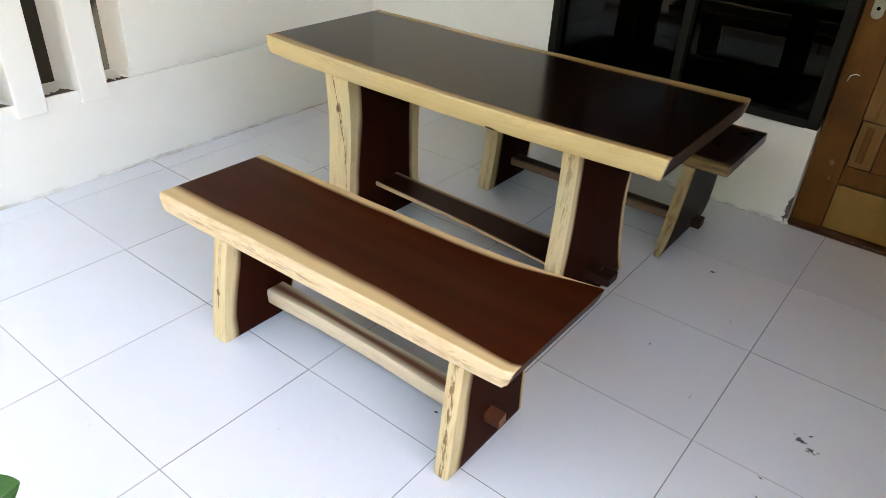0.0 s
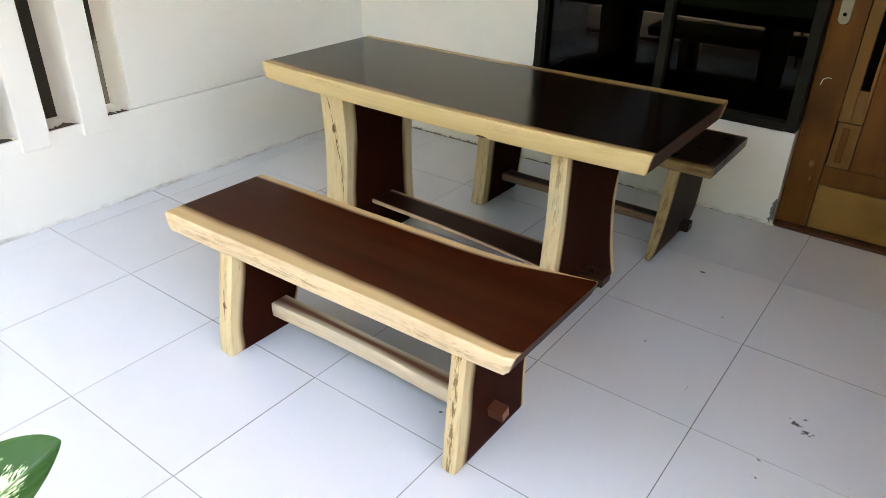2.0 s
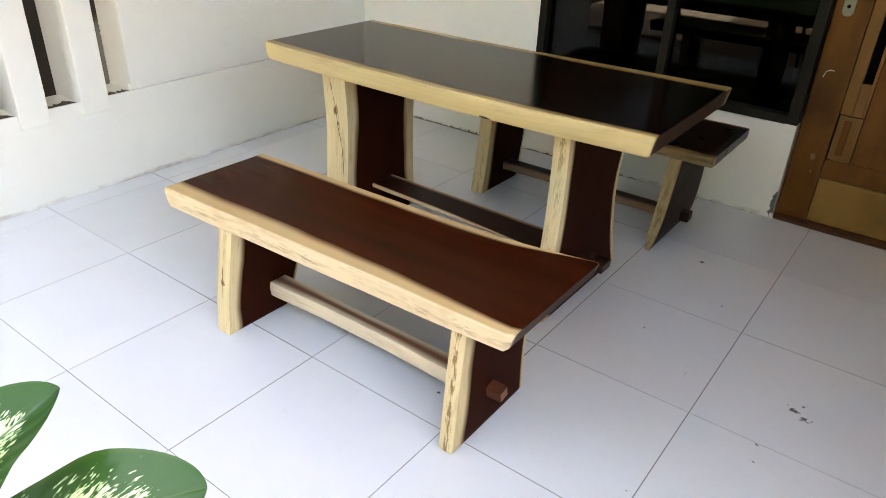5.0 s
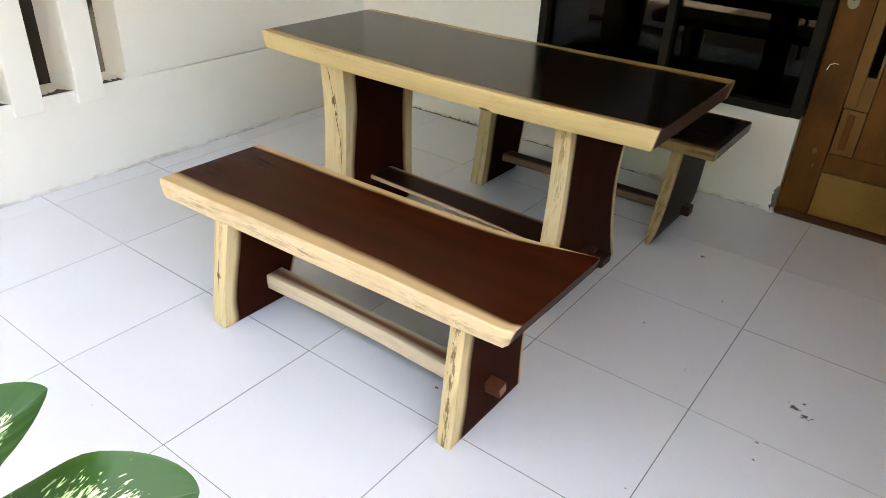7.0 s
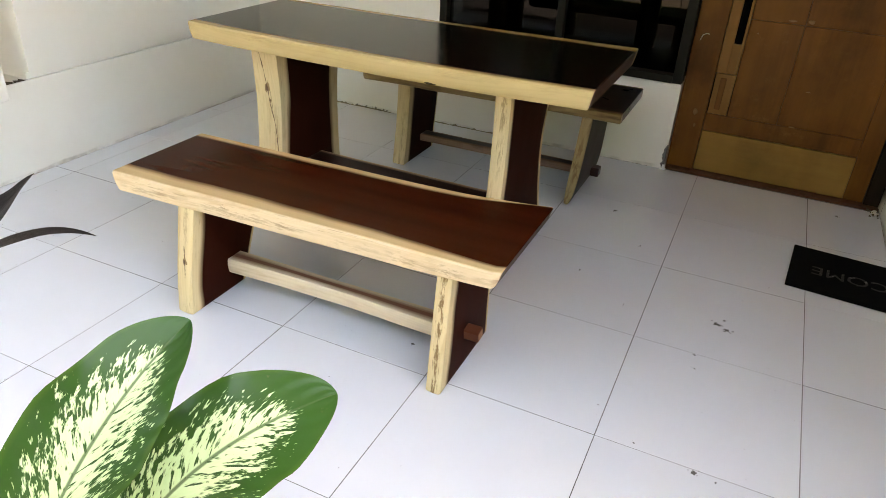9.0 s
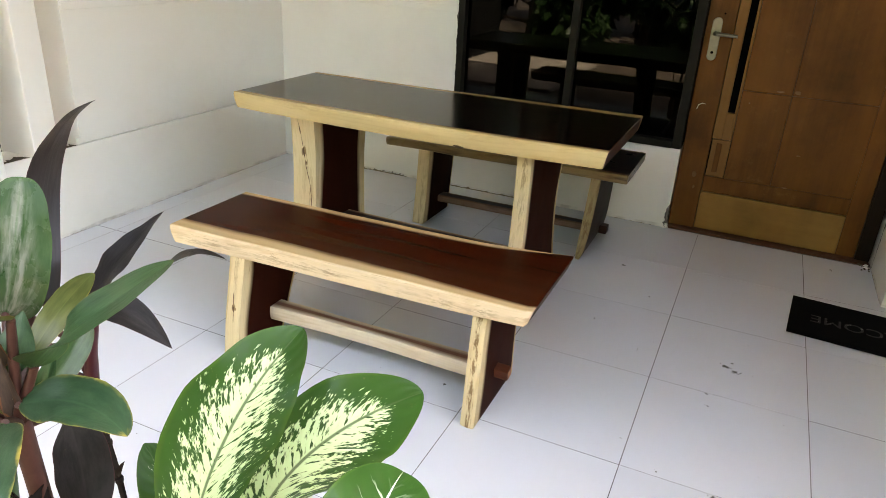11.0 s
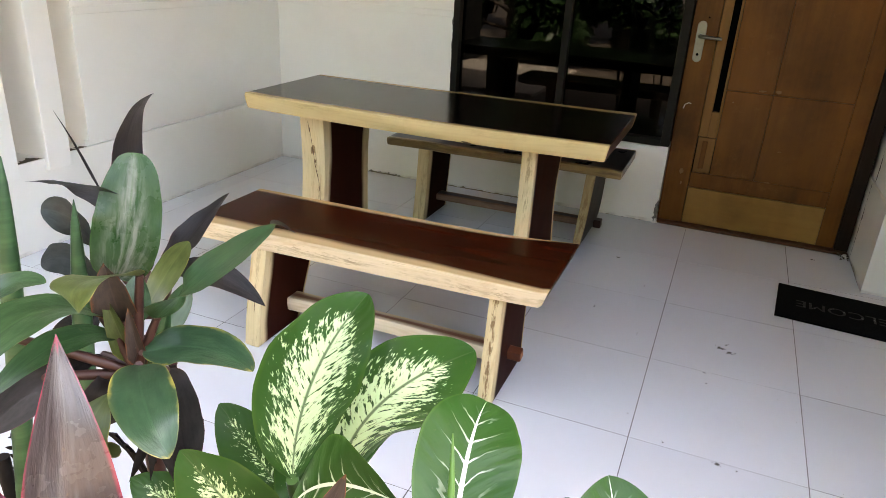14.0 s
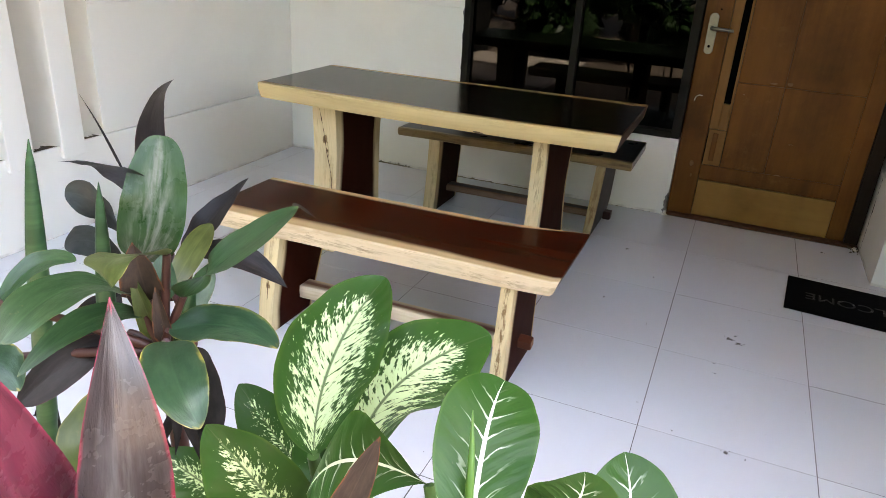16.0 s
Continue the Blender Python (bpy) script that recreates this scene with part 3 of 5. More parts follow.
def lay_flat(u, v, w):
    return (u, v, w)


def lay_upright(u, v, w):
    return (w, v, u)


def const(v):
    return lambda u: v


def tube(points, radii, sides=8):
    bm = bmesh.new()
    rings = []
    pts = [Vector(p) for p in points]
    for i, p in enumerate(pts):
        d = (pts[min(i + 1, len(pts) - 1)] - pts[max(i - 1, 0)]).normalized()
        x = d.orthogonal().normalized()
        y = d.cross(x)
        rings.append([bm.verts.new(p + (x * math.cos(k * math.tau / sides) + y * math.sin(k * math.tau / sides)) * radii[i]) for k in range(sides)])
    for a, b in zip(rings, rings[1:]):
        for k in range(sides):
            j = min(range(sides), key=lambda q: (b[q].co - a[0].co - (b[q].co - b[0].co) * 0).length) if k == 0 else j
            bm.faces.new((a[k], a[(k + 1) % sides], b[(k + 1 + j) % sides], b[(k + j) % sides]))
    bm.faces.new(rings[0])
    bm.faces.new(rings[-1])
    bmesh.ops.recalc_face_normals(bm, faces=bm.faces)
    return bm


def wall_pieces(name, boxes, mat, label):
    bm = bmesh.new()
    for b in boxes:
        add_box(bm, *b)
    ob = link(name, bm, mat)
    return tagged(ob, label, "wall", kind="structure")


# ---- ground and building shell ----
T = 0.5
FLOOR_Y0 = -0.98
bm = bmesh.new()
bmesh.ops.create_grid(bm, x_segments=60, y_segments=60, size=1.0)
for v in bm.verts:
    # fine cells near the house, wide ones far off
    x, y = v.co.x, v.co.y
    v.co.x, v.co.y = 400 * x ** 3 + 6 * x, 400 * y ** 3 + 6 * y
    v.co.z = -0.16 + 0.02 * noise.noise((v.co.x * 1.3, v.co.y * 1.3, 0))
tagged(link("ground", bm, SOIL, 40), "dark garden soil around the porch", "ground", kind="structure")
tagged(link("path", box(-9, -2.0, -4.2, -1.9, -0.2, -0.115, 0.02), PATHSTONE), "pale pinkish concrete garden path beyond the planting", "path", kind="structure")

Y_WALL = 2.0
WX0, WX1, WZ0, WZ1 = -1.437, -0.168, 0.43, 2.15
DX1 = 0.795
wall_pieces("wall_north", [
    (-2.85, WX0, Y_WALL, 2.16, -0.15, 2.75),
    (WX0, WX1, Y_WALL, 2.16, -0.15, WZ0),
    (WX0, DX1, Y_WALL, 2.16, WZ1, 2.75),
], WALL_LOW, "white painted house wall with a stained foot")
wall_pieces("wall_east", [(DX1 + 0.017, 1.2, 1.557, 2.16, 0.405, 2.75), (DX1 + 0.005, 1.2, 1.545, 2.16, -0.15, 0.405)], WALL_LOW, "white painted projecting wall beside the door")
# out of view; added to keep light off the door and right-hand floor
wall_pieces("wall_side", [(1.2, 1.4, 0.1, 2.16, -0.15, 2.75), (1.2, 1.4, -1.2, 0.1, -0.15, 1.25)], SHADE_WALL, "plain grey wall, unseen, added to shade the porch's right, low towards the garden")
wall_pieces("wall_west", [
    (-2.79, -2.62, -0.98, 1.998, -0.15, 0.40),
    (-2.79, -2.613, 0.475, 1.998, 0.432, 2.75),
    (-2.79, -2.640, 0.475, 1.998, 0.40, 0.432),
    (-2.79, -2.62, -0.98, 0.465, 2.2, 2.75),
], WALL_LOW, "white painted low wall of the porch")
# shallow plaster bands
tagged(link("trim_north", box(-2.63, WX0 - 0.002, Y_WALL - 0.008, Y_WALL + 0.001, 0.985, 1.02, 0.003), WALL), "narrow raised plaster band on the white wall", "trim", kind="structure")
tagged(link("trim_west", box(-2.615, -2.606, 0.48, 1.985, 0.985, 1.02, 0.003), WALL), "narrow raised plaster band on the white wall", "trim", kind="structure")
# never in view; reaches past the fins to shade the wall outside
tagged(link("ceiling", box(-3.9, 1.6, -1.5, 2.16, 2.75, 2.9), CEIL), "plain light brown porch ceiling, unseen, carried past the fins for shade", "ceiling", kind="structure")
# posts of the open screen
screen = empty("screen_wall", "row of white upright concrete fins with narrow gaps", "screen", (-2.7, 0, 0), kind="structure")
for i in range(5):
    y1 = 0.357 - 0.258 * i
    ob = part("fin", box(-2.820, -2.600, y1 - 0.118, y1, 0.345, 2.3, 0.004), WALL, screen)
    ob.location = (2.7, 0, 0)
# backdrop of the gaps; its near-black colour carries the shade there
tagged(link("garden_wall", box(-3.75, -3.6, -4.5, 2.2, -0.2, 2.9, 0.02), SHADED_MOSS), "mossy boundary wall between the fins, coloured near-black for shade", "wall", kind="structure")
# the room behind the window, its darkness painted on as near-black walls
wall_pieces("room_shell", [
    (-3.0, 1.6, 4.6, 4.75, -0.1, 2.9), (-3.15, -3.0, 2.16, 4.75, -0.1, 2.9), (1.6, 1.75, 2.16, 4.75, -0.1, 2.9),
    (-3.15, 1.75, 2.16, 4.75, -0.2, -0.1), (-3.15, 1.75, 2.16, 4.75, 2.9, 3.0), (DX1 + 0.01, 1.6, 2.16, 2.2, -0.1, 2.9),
], ROOM_SHADE, "room shell behind the window, near-black in place of its unlit depth")


# ---- window ----
def window():
    w = empty("window_1", "dark-framed two-pane window with tinted glass", "window", (WX0, Y_WALL, WZ0), kind="structure")
    def member(name, *b):
        ob = part(name, box(*b, 0.003), FRAME_DARK, w)
        ob.location = (-WX0, -Y_WALL, -WZ0)
        return ob
    y0, y1 = Y_WALL - 0.012, Y_WALL + 0.07
    member("window_frame", WX0, WX0 + 0.040, y0, y1, WZ0, WZ1)
    member("window_frame", WX1 - 0.045, WX1, y0, y1, WZ0, WZ1)
    member("window_frame", WX0 + 0.040, WX1 - 0.045, y0, y1, WZ1 - 0.05, WZ1)
    member("window_sill", WX0 + 0.040, WX1 - 0.045, y0 - 0.006, y1, WZ0, WZ0 + 0.038)
    member("mullion", -0.811, -0.772, y0 + 0.006, y1, WZ0 + 0.038, WZ1 - 0.05)
    for a, b in ((WX0 + 0.040, -0.811), (-0.772, WX1 - 0.045)):
        p = part("pane", box(a, b, Y_WALL + 0.035, Y_WALL + 0.040, WZ0 + 0.038, WZ1 - 0.05), GLASS, w, "tinted reflecting glass pane")
        p.location = (-WX0, -Y_WALL, -WZ0)
window()


# ---- door ----
def door():
    d = empty("door_1", "worn brown wooden door with a pale kick board", "door", (-0.165, 2.05, 0), kind="structure")
    def add(name, mat, bm, label="", parent=None, smooth=None):
        ob = part(name, bm, mat, parent or d, label, smooth)
        if parent is None:
            ob.location = (0.165, -2.05, 0)
        return ob
    y = 2.05
    top = 2.15
    add("stile", DOOR_WOOD, box(-0.164, -0.036, y, y + 0.045, 0.012, top, 0.003))
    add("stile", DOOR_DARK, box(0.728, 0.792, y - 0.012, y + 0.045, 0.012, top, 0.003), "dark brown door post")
    add("stile", DOOR_WOOD, box(0.6440, 0.7265, y + 0.009, y + 0.045, 0.012, top, 0.002))
    add("kick_board", DOOR_PALE, box(-0.034, 0.6425, y + 0.003, y + 0.043, 0.014, 0.214, 0.003), "pale yellowish replacement board")
    add("strip", STRIP_WOOD, box(-0.034, 0.012, y + 0.002, y + 0.043, 0.497, top, 0.003), "lighter wooden strip")
    add("strip", STRIP_WOOD, box(0.046, 0.058, y + 0.002, y + 0.043, 0.497, top, 0.002), "lighter wooden strip")
    add("strip", STRIP_WOOD, box(0.012, 0.046, y + 0.0025, y + 0.043, 0.497, 0.632, 0.001), "lighter wooden strip")
    add("slit", BLACK, box(0.012, 0.046, y + 0.022, y + 0.040, 0.632, top, 0.0), "narrow black glazed slit")
    add("inset", STRIP_WOOD, box(-0.030, 0.057, y + 0.004, y + 0.043, 0.302, 0.494, 0.003), "small pale inset panel")
    add("inset", DOOR_WOOD, box(-0.006, 0.020, y + 0.001, y + 0.02, 0.325, 0.475, 0.002), "narrow brown slat on the inset")
    add("rail", DOOR_WOOD, box(-0.034, 0.6435, y + 0.009, y + 0.043, 0.217, 0.2985, 0.001))
    zs = ((0.2995, 0.7465), (0.7482, 1.3552), (1.3565, 2.147))
    for z0, z1 in zs:
        for x0, x1 in ((0.0598, 0.2792), (0.2808, 0.6435)):
            add("panel", DOOR_WOOD, box(x0, x1, y + 0.010 + 0.0012 * ((x0 * 37) % 1), y + 0.043, z0, z1, 0.0012))
    add("threshold", THRESHOLD, box(-0.164, 0.792, y - 0.045, y + 0.04, 0.0, 0.011, 0.003), "worn reddish wooden threshold")
    bm = bmesh.new()
    rim = []
    for k in range(24):
        a = k * math.tau / 24
        rim.append((-0.1155 + 0.0225 * math.cos(a), (1.050 if math.sin(a) >= 0 else 0.894) + 0.0225 * math.sin(a)))
    for dy, sc in ((0.0, 1.0), (-0.004, 1.0), (-0.006, 0.93)):
        for x, z in rim:
            bm.verts.new((-0.1155 + (x + 0.1155) * sc, y + dy, 0.972 + (z - 0.972) * (1 - (1 - sc) * 0.25)))
    bm.verts.ensure_lookup_table()
    for r in range(2):
        for k in range(24):
            bm.faces.new((bm.verts[r * 24 + k], bm.verts[r * 24 + (k + 1) % 24], bm.verts[r * 24 + 24 + (k + 1) % 24], bm.verts[r * 24 + 24 + k]))
    bm.faces.new(bm.verts[48:72])
    bmesh.ops.recalc_face_normals(bm, faces=bm.faces)
    plate = add("lock_plate", STEEL, bm, "brushed metal lock plate", smooth=30)
    lever = tube([(-0.116, y - 0.004, 1.0), (-0.116, y - 0.045, 1.0), (-0.108, y - 0.052, 1.0), (-0.06, y - 0.054, 0.999), (-0.012, y - 0.052, 0.997)], [0.010, 0.0095, 0.0095, 0.0085, 0.0075], 12)
    add("handle", STEEL, lever, "curved metal lever handle", plate, 40).location = (0.165, -2.05, 0)
    bpy.data.objects[plate.name].location = (0.165, -2.05, 0)
    for o in plate.children:
        o.location = (0, 0, 0)
    key = add("keyhole", BLACK, tube([(-0.116, y - 0.0075, 0.91), (-0.116, y - 0.003, 0.91)], [0.007, 0.007], 10), "", plate)
    key.location = (0, 0, 0)
    mark = tube([(-0.134, y - 0.001, 0.632), (-0.128, y - 0.001, 0.655), (-0.112, y - 0.001, 0.664), (-0.098, y - 0.001, 0.662)], [0.002, 0.002, 0.002, 0.0015], 5)
    add("scratch", WALL, mark, "pale scratch in the varnish")
    for x, z, rx, rz in ((-0.084, 0.300, 0.011, 0.016), (0.163, 0.253, 0.009, 0.004), (0.354, 0.286, 0.011, 0.008), (-0.075, 0.235, 0.005, 0.010), (0.300, 0.765, 0.014, 0.010), (0.225, 0.762, 0.020, 0.004), (0.372, 0.470, 0.012, 0.003), (0.100, 0.690, 0.005, 0.004), (0.345, 0.300, 0.016, 0.004)):
        bm = bmesh.new()
        bmesh.ops.create_uvsphere(bm, u_segments=12, v_segments=6, radius=1.0, matrix=Matrix.LocRotScale((x, y + (0.0 if x < -0.036 else 0.0105), z), None, (rx, 0.0012, rz)))
        for v in bm.verts:
            v.co += Vector((0.004, 0.0, 0.004)) * noise.noise(v.co * 140)
        add("chip", CHIP, bm, "pale chip in the varnish", smooth=60)
    add("screw_hole", BLACK, tube([(-0.090, y - 0.0012, 1.091), (-0.090, y + 0.004, 1.091)], [0.0045, 0.0045], 10), "small dark hole")
door()
tagged(link("door_head", box(-0.166, DX1, 2.0, 2.1, 2.15, 2.16), WALL), "white lintel edge above the door", "trim", kind="structure")
# broken plaster at the foot of the door post
def crumbs(name, n, xs, ys, zs, size, mat, label, seed):
    bm = bmesh.new()
    rng = random.Random(seed)
    for i in range(n):
        s = size * (0.5 + rng.random())
        pos = (rng.uniform(*xs), rng.uniform(*ys), zs[0] + (zs[1] - zs[0]) * rng.random() ** 1.3)
        r = bmesh.ops.create_icosphere(bm, subdivisions=1, radius=s, matrix=Matrix.Translation(pos))
        for v in r["verts"]:
            v.co += Vector((rng.uniform(-1, 1), rng.uniform(-1, 1) * 0.3, rng.uniform(-1, 1))) * s * 0.45
    return tagged(link(name, bm, mat), label, "plaster", kind="stuff")


bm = bmesh.new()
rows = []
for k in range(22):
    z = 0.002 + 0.128 * k / 21
    wd = (0.017 + 0.009 * noise.noise((z * 60, 2.0, 0.0)) + 0.006 * noise.noise((z * 170, 5.0, 0.0))) * (1.0 if z < 0.1 else max(0.15, 1 - (z - 0.1) * 28))
    rows.append([bm.verts.new((-0.1665 - wd * q / 6, 1.9985 - (0.0045 if 0 < q < 6 else 0.0) - 0.004 * noise.noise((z * 120, q * 0.9, 3.0)), z)) for q in range(7)])
for r0, r1 in zip(rows, rows[1:]):
    for q in range(6):
        bm.faces.new((r0[q], r0[q + 1], r1[q + 1], r1[q]))
bmesh.ops.recalc_face_normals(bm, faces=bm.faces)
tagged(link("broken_plaster", bm, MORTAR), "crumbled grey mortar at the wall's corner by the door", "plaster", kind="stuff")
crumbs("plaster_chips", 9, (-0.185, -0.165), (1.992, 1.999), (0.0, 0.02), 0.006, WALL, "white plaster chips at the foot of the wall", 5)
crumbs("plaster_chips", 7, (0.770, 0.797), (1.965, 1.998), (0.0, 0.008), 0.006, WALL, "white plaster chips in the corner by the door", 15)
crumbs("dark_crumbs", 12, (0.740, 0.798), (1.93, 2.0), (0.0, 0.014), 0.005, SILT, "dark crumbs in the corner by the door", 16)
crumbs("mortar_crumbs", 10, (-2.02, -1.74), (1.994, 1.999), (0.0, 0.012), 0.005, MORTAR, "pale mortar crumbs along the foot of the wall", 6)


def grime(place, n, height, seed, label, mat):
    """A ragged ribbon of dirt along the foot of a wall; place(s, z) gives the points."""
    bm = bmesh.new()
    rows = []
    for k in range(n + 1):
        s = k / n
        fade = min(1.0, 6 * s, 6 * (1 - s))
        h = height * fade * max(0.12, 0.55 + 0.9 * noise.noise((s * n * 0.35, seed, 0.0)) + 0.5 * noise.noise((s * n * 0.9, seed, 4.0)))
        rows.append([bm.verts.new(place(s, h * q / 2)) for q in range(3)])
    for r0, r1 in zip(rows, rows[1:]):
        for q in range(2):
            bm.faces.new((r0[q], r1[q], r1[q + 1], r0[q + 1]))
    return tagged(link("wall_grime", bm, mat), label, "dirt", kind="stuff")


for i, (x0, x1, h) in enumerate(((-2.30, -1.70, 0.014), (-1.52, -0.74, 0.012), (-0.62, -0.20, 0.004))):
    grime(lambda s, z: (x0 + (x1 - x0) * s, 1.9985 - 0.0008 * math.sin(z * 200), z - 0.001), 60, h, 3.0 + i, "dark dirt line along the foot of the house wall", GRIME)
for i, (y0, y1, h) in enumerate(((0.34, 0.44, 0.006), (0.60, 0.68, 0.004), (0.82, 1.25, 0.005), (1.3, 1.95, 0.006))):
    grime(lambda s, z: (-2.6185 + 0.0008 * math.sin(z * 200), y0 + (y1 - y0) * s, z - 0.001), 40, h, 13.0 + i, "thin pale dirt line along the foot of the low wall", DUST)
grime(lambda s, z: (DX1 + 0.0035, 1.56 + 0.44 * s, z - 0.001), 40, 0.006, 33.0, "dirt line along the foot of the projecting wall", GRIME)
for i, (y0, y1) in enumerate(((0.36, 0.47), (0.102, 0.236), (-0.156, -0.02))):
    # silt on the ledge between the fins
    grime(lambda s, z: (-2.625 - z, y0 + (y1 - y0) * s, 0.4012), 14, 0.07, 43.0 + i, "brown silt on the ledge between the fins", SILT)


def ragged_edge(name, place, n, width, seed, label, mat):
    """Broken paint along an upright edge; place(s, w) gives the points, w metres away from the edge."""
    bm = bmesh.new()
    rows = []
    for k in range(n + 1):
        s = k / n
        w = width * max(0.06, 0.35 + 1.1 * noise.noise((s * n * 0.11, seed, 0.0)) + 0.7 * noise.noise((s * n * 0.43, seed, 6.0)))
        rows.append([bm.verts.new(place(s, w * q / 2)) for q in range(3)])
    for r0, r1 in zip(rows, rows[1:]):
        for q in range(2):
            bm.faces.new((r0[q], r1[q], r1[q + 1], r0[q + 1]))
    return tagged(link(name, bm, mat), label, "plaster", kind="stuff")


ragged_edge("broken_paint", lambda s, w: (WX0 - w, 1.9975, WZ0 + 1.7 * s), 130, 0.010, 3.0, "dark chipped paint beside the window frame", MORTAR)
ragged_edge("broken_paint", lambda s, w: (WX0 + 0.2 + 0.85 * s, 1.9975, WZ0 - w), 60, 0.004, 8.0, "chipped paint under the window sill", MORTAR)
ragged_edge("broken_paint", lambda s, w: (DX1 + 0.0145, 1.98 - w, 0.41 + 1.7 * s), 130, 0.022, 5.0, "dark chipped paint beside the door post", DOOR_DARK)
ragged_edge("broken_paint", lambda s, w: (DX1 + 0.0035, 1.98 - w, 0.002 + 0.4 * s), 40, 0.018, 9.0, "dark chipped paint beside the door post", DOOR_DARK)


# ---- furniture ----
def leg_board(name, parent, x, thick, z1, front, back, mat, lean=0.0, seed=0.0, back_scale=1.0, top_in=0.004, front_scale=1.0):
    f, b = spline(front), spline(back)
    low = lambda u: x + lean * u / z1
    high = lambda u: x + thick + lean * u / z1
    return part(name, slab(0.0, z1, f, b, low, high, lay_upright, n=18, top_in=top_in, bot_in=top_in, wobble=0.001, seed=seed, back_scale=back_scale, front_scale=front_scale), mat, parent, smooth=32)


def ribbon(points, width, seed):
    """A ragged crack lying on a board, facing the garden side."""
    bm = bmesh.new()
    fx = spline([(k, p[0]) for k, p in enumerate(points)])
    fy = spline([(k, p[1]) for k, p in enumerate(points)])
    fz = spline([(k, p[2]) for k, p in enumerate(points)])
    n = 12 * (len(points) - 1)
    rows = []
    for k in range(n + 1):
        u = k * (len(points) - 1) / n
        w = width * max(0.15, 0.6 + 1.3 * noise.noise((u * 2.1, seed, 0.0)) + 0.6 * noise.noise((u * 7.0, seed, 3.0))) * min(1.0, 8 * k / n + 0.1, 8 * (n - k) / n + 0.1)
        x = fx(u) + 0.0012 * noise.noise((u * 4.0, seed, 8.0))
        rows.append([bm.verts.new((x - w / 2, fy(u), fz(u))), bm.verts.new((x, fy(u) - 0.0008, fz(u))), bm.verts.new((x + w / 2, fy(u), fz(u)))])
    for a, b in zip(rows, rows[1:]):
        for q in range(2):
            bm.faces.new((a[q], a[q + 1], b[q + 1], b[q]))
    return bm


def knots(parent, places):
    """Uneven knots: a brown rim round a dark eye."""
    for i, (x, y, z, rx, rz) in enumerate(places):
        for name, k, mat, lift, label in (("knot", 1.0, KNOT_RIM, 0.0, "brown knot rim"), ("knot_eye", 0.5, KNOT, 0.0012, "dark knot eye")):
            bm = bmesh.new()
            ring = []
            for q in range(16):
                a = q * math.tau / 16
                r = k * (0.75 + 0.5 * noise.noise((math.cos(a) * 1.3 + i, math.sin(a) * 1.3, k * 4)))
                ring.append(bm.verts.new((x + rx * r * math.cos(a), y - lift, z + rz * r * math.sin(a))))
            c = bm.verts.new((x, y - lift - 0.0015, z))
            for q in range(16):
                bm.faces.new((ring[q], ring[(q + 1) % 16], c))
            bmesh.ops.recalc_face_normals(bm, faces=bm.faces)
            part(name, bm, mat, parent, label, 60)


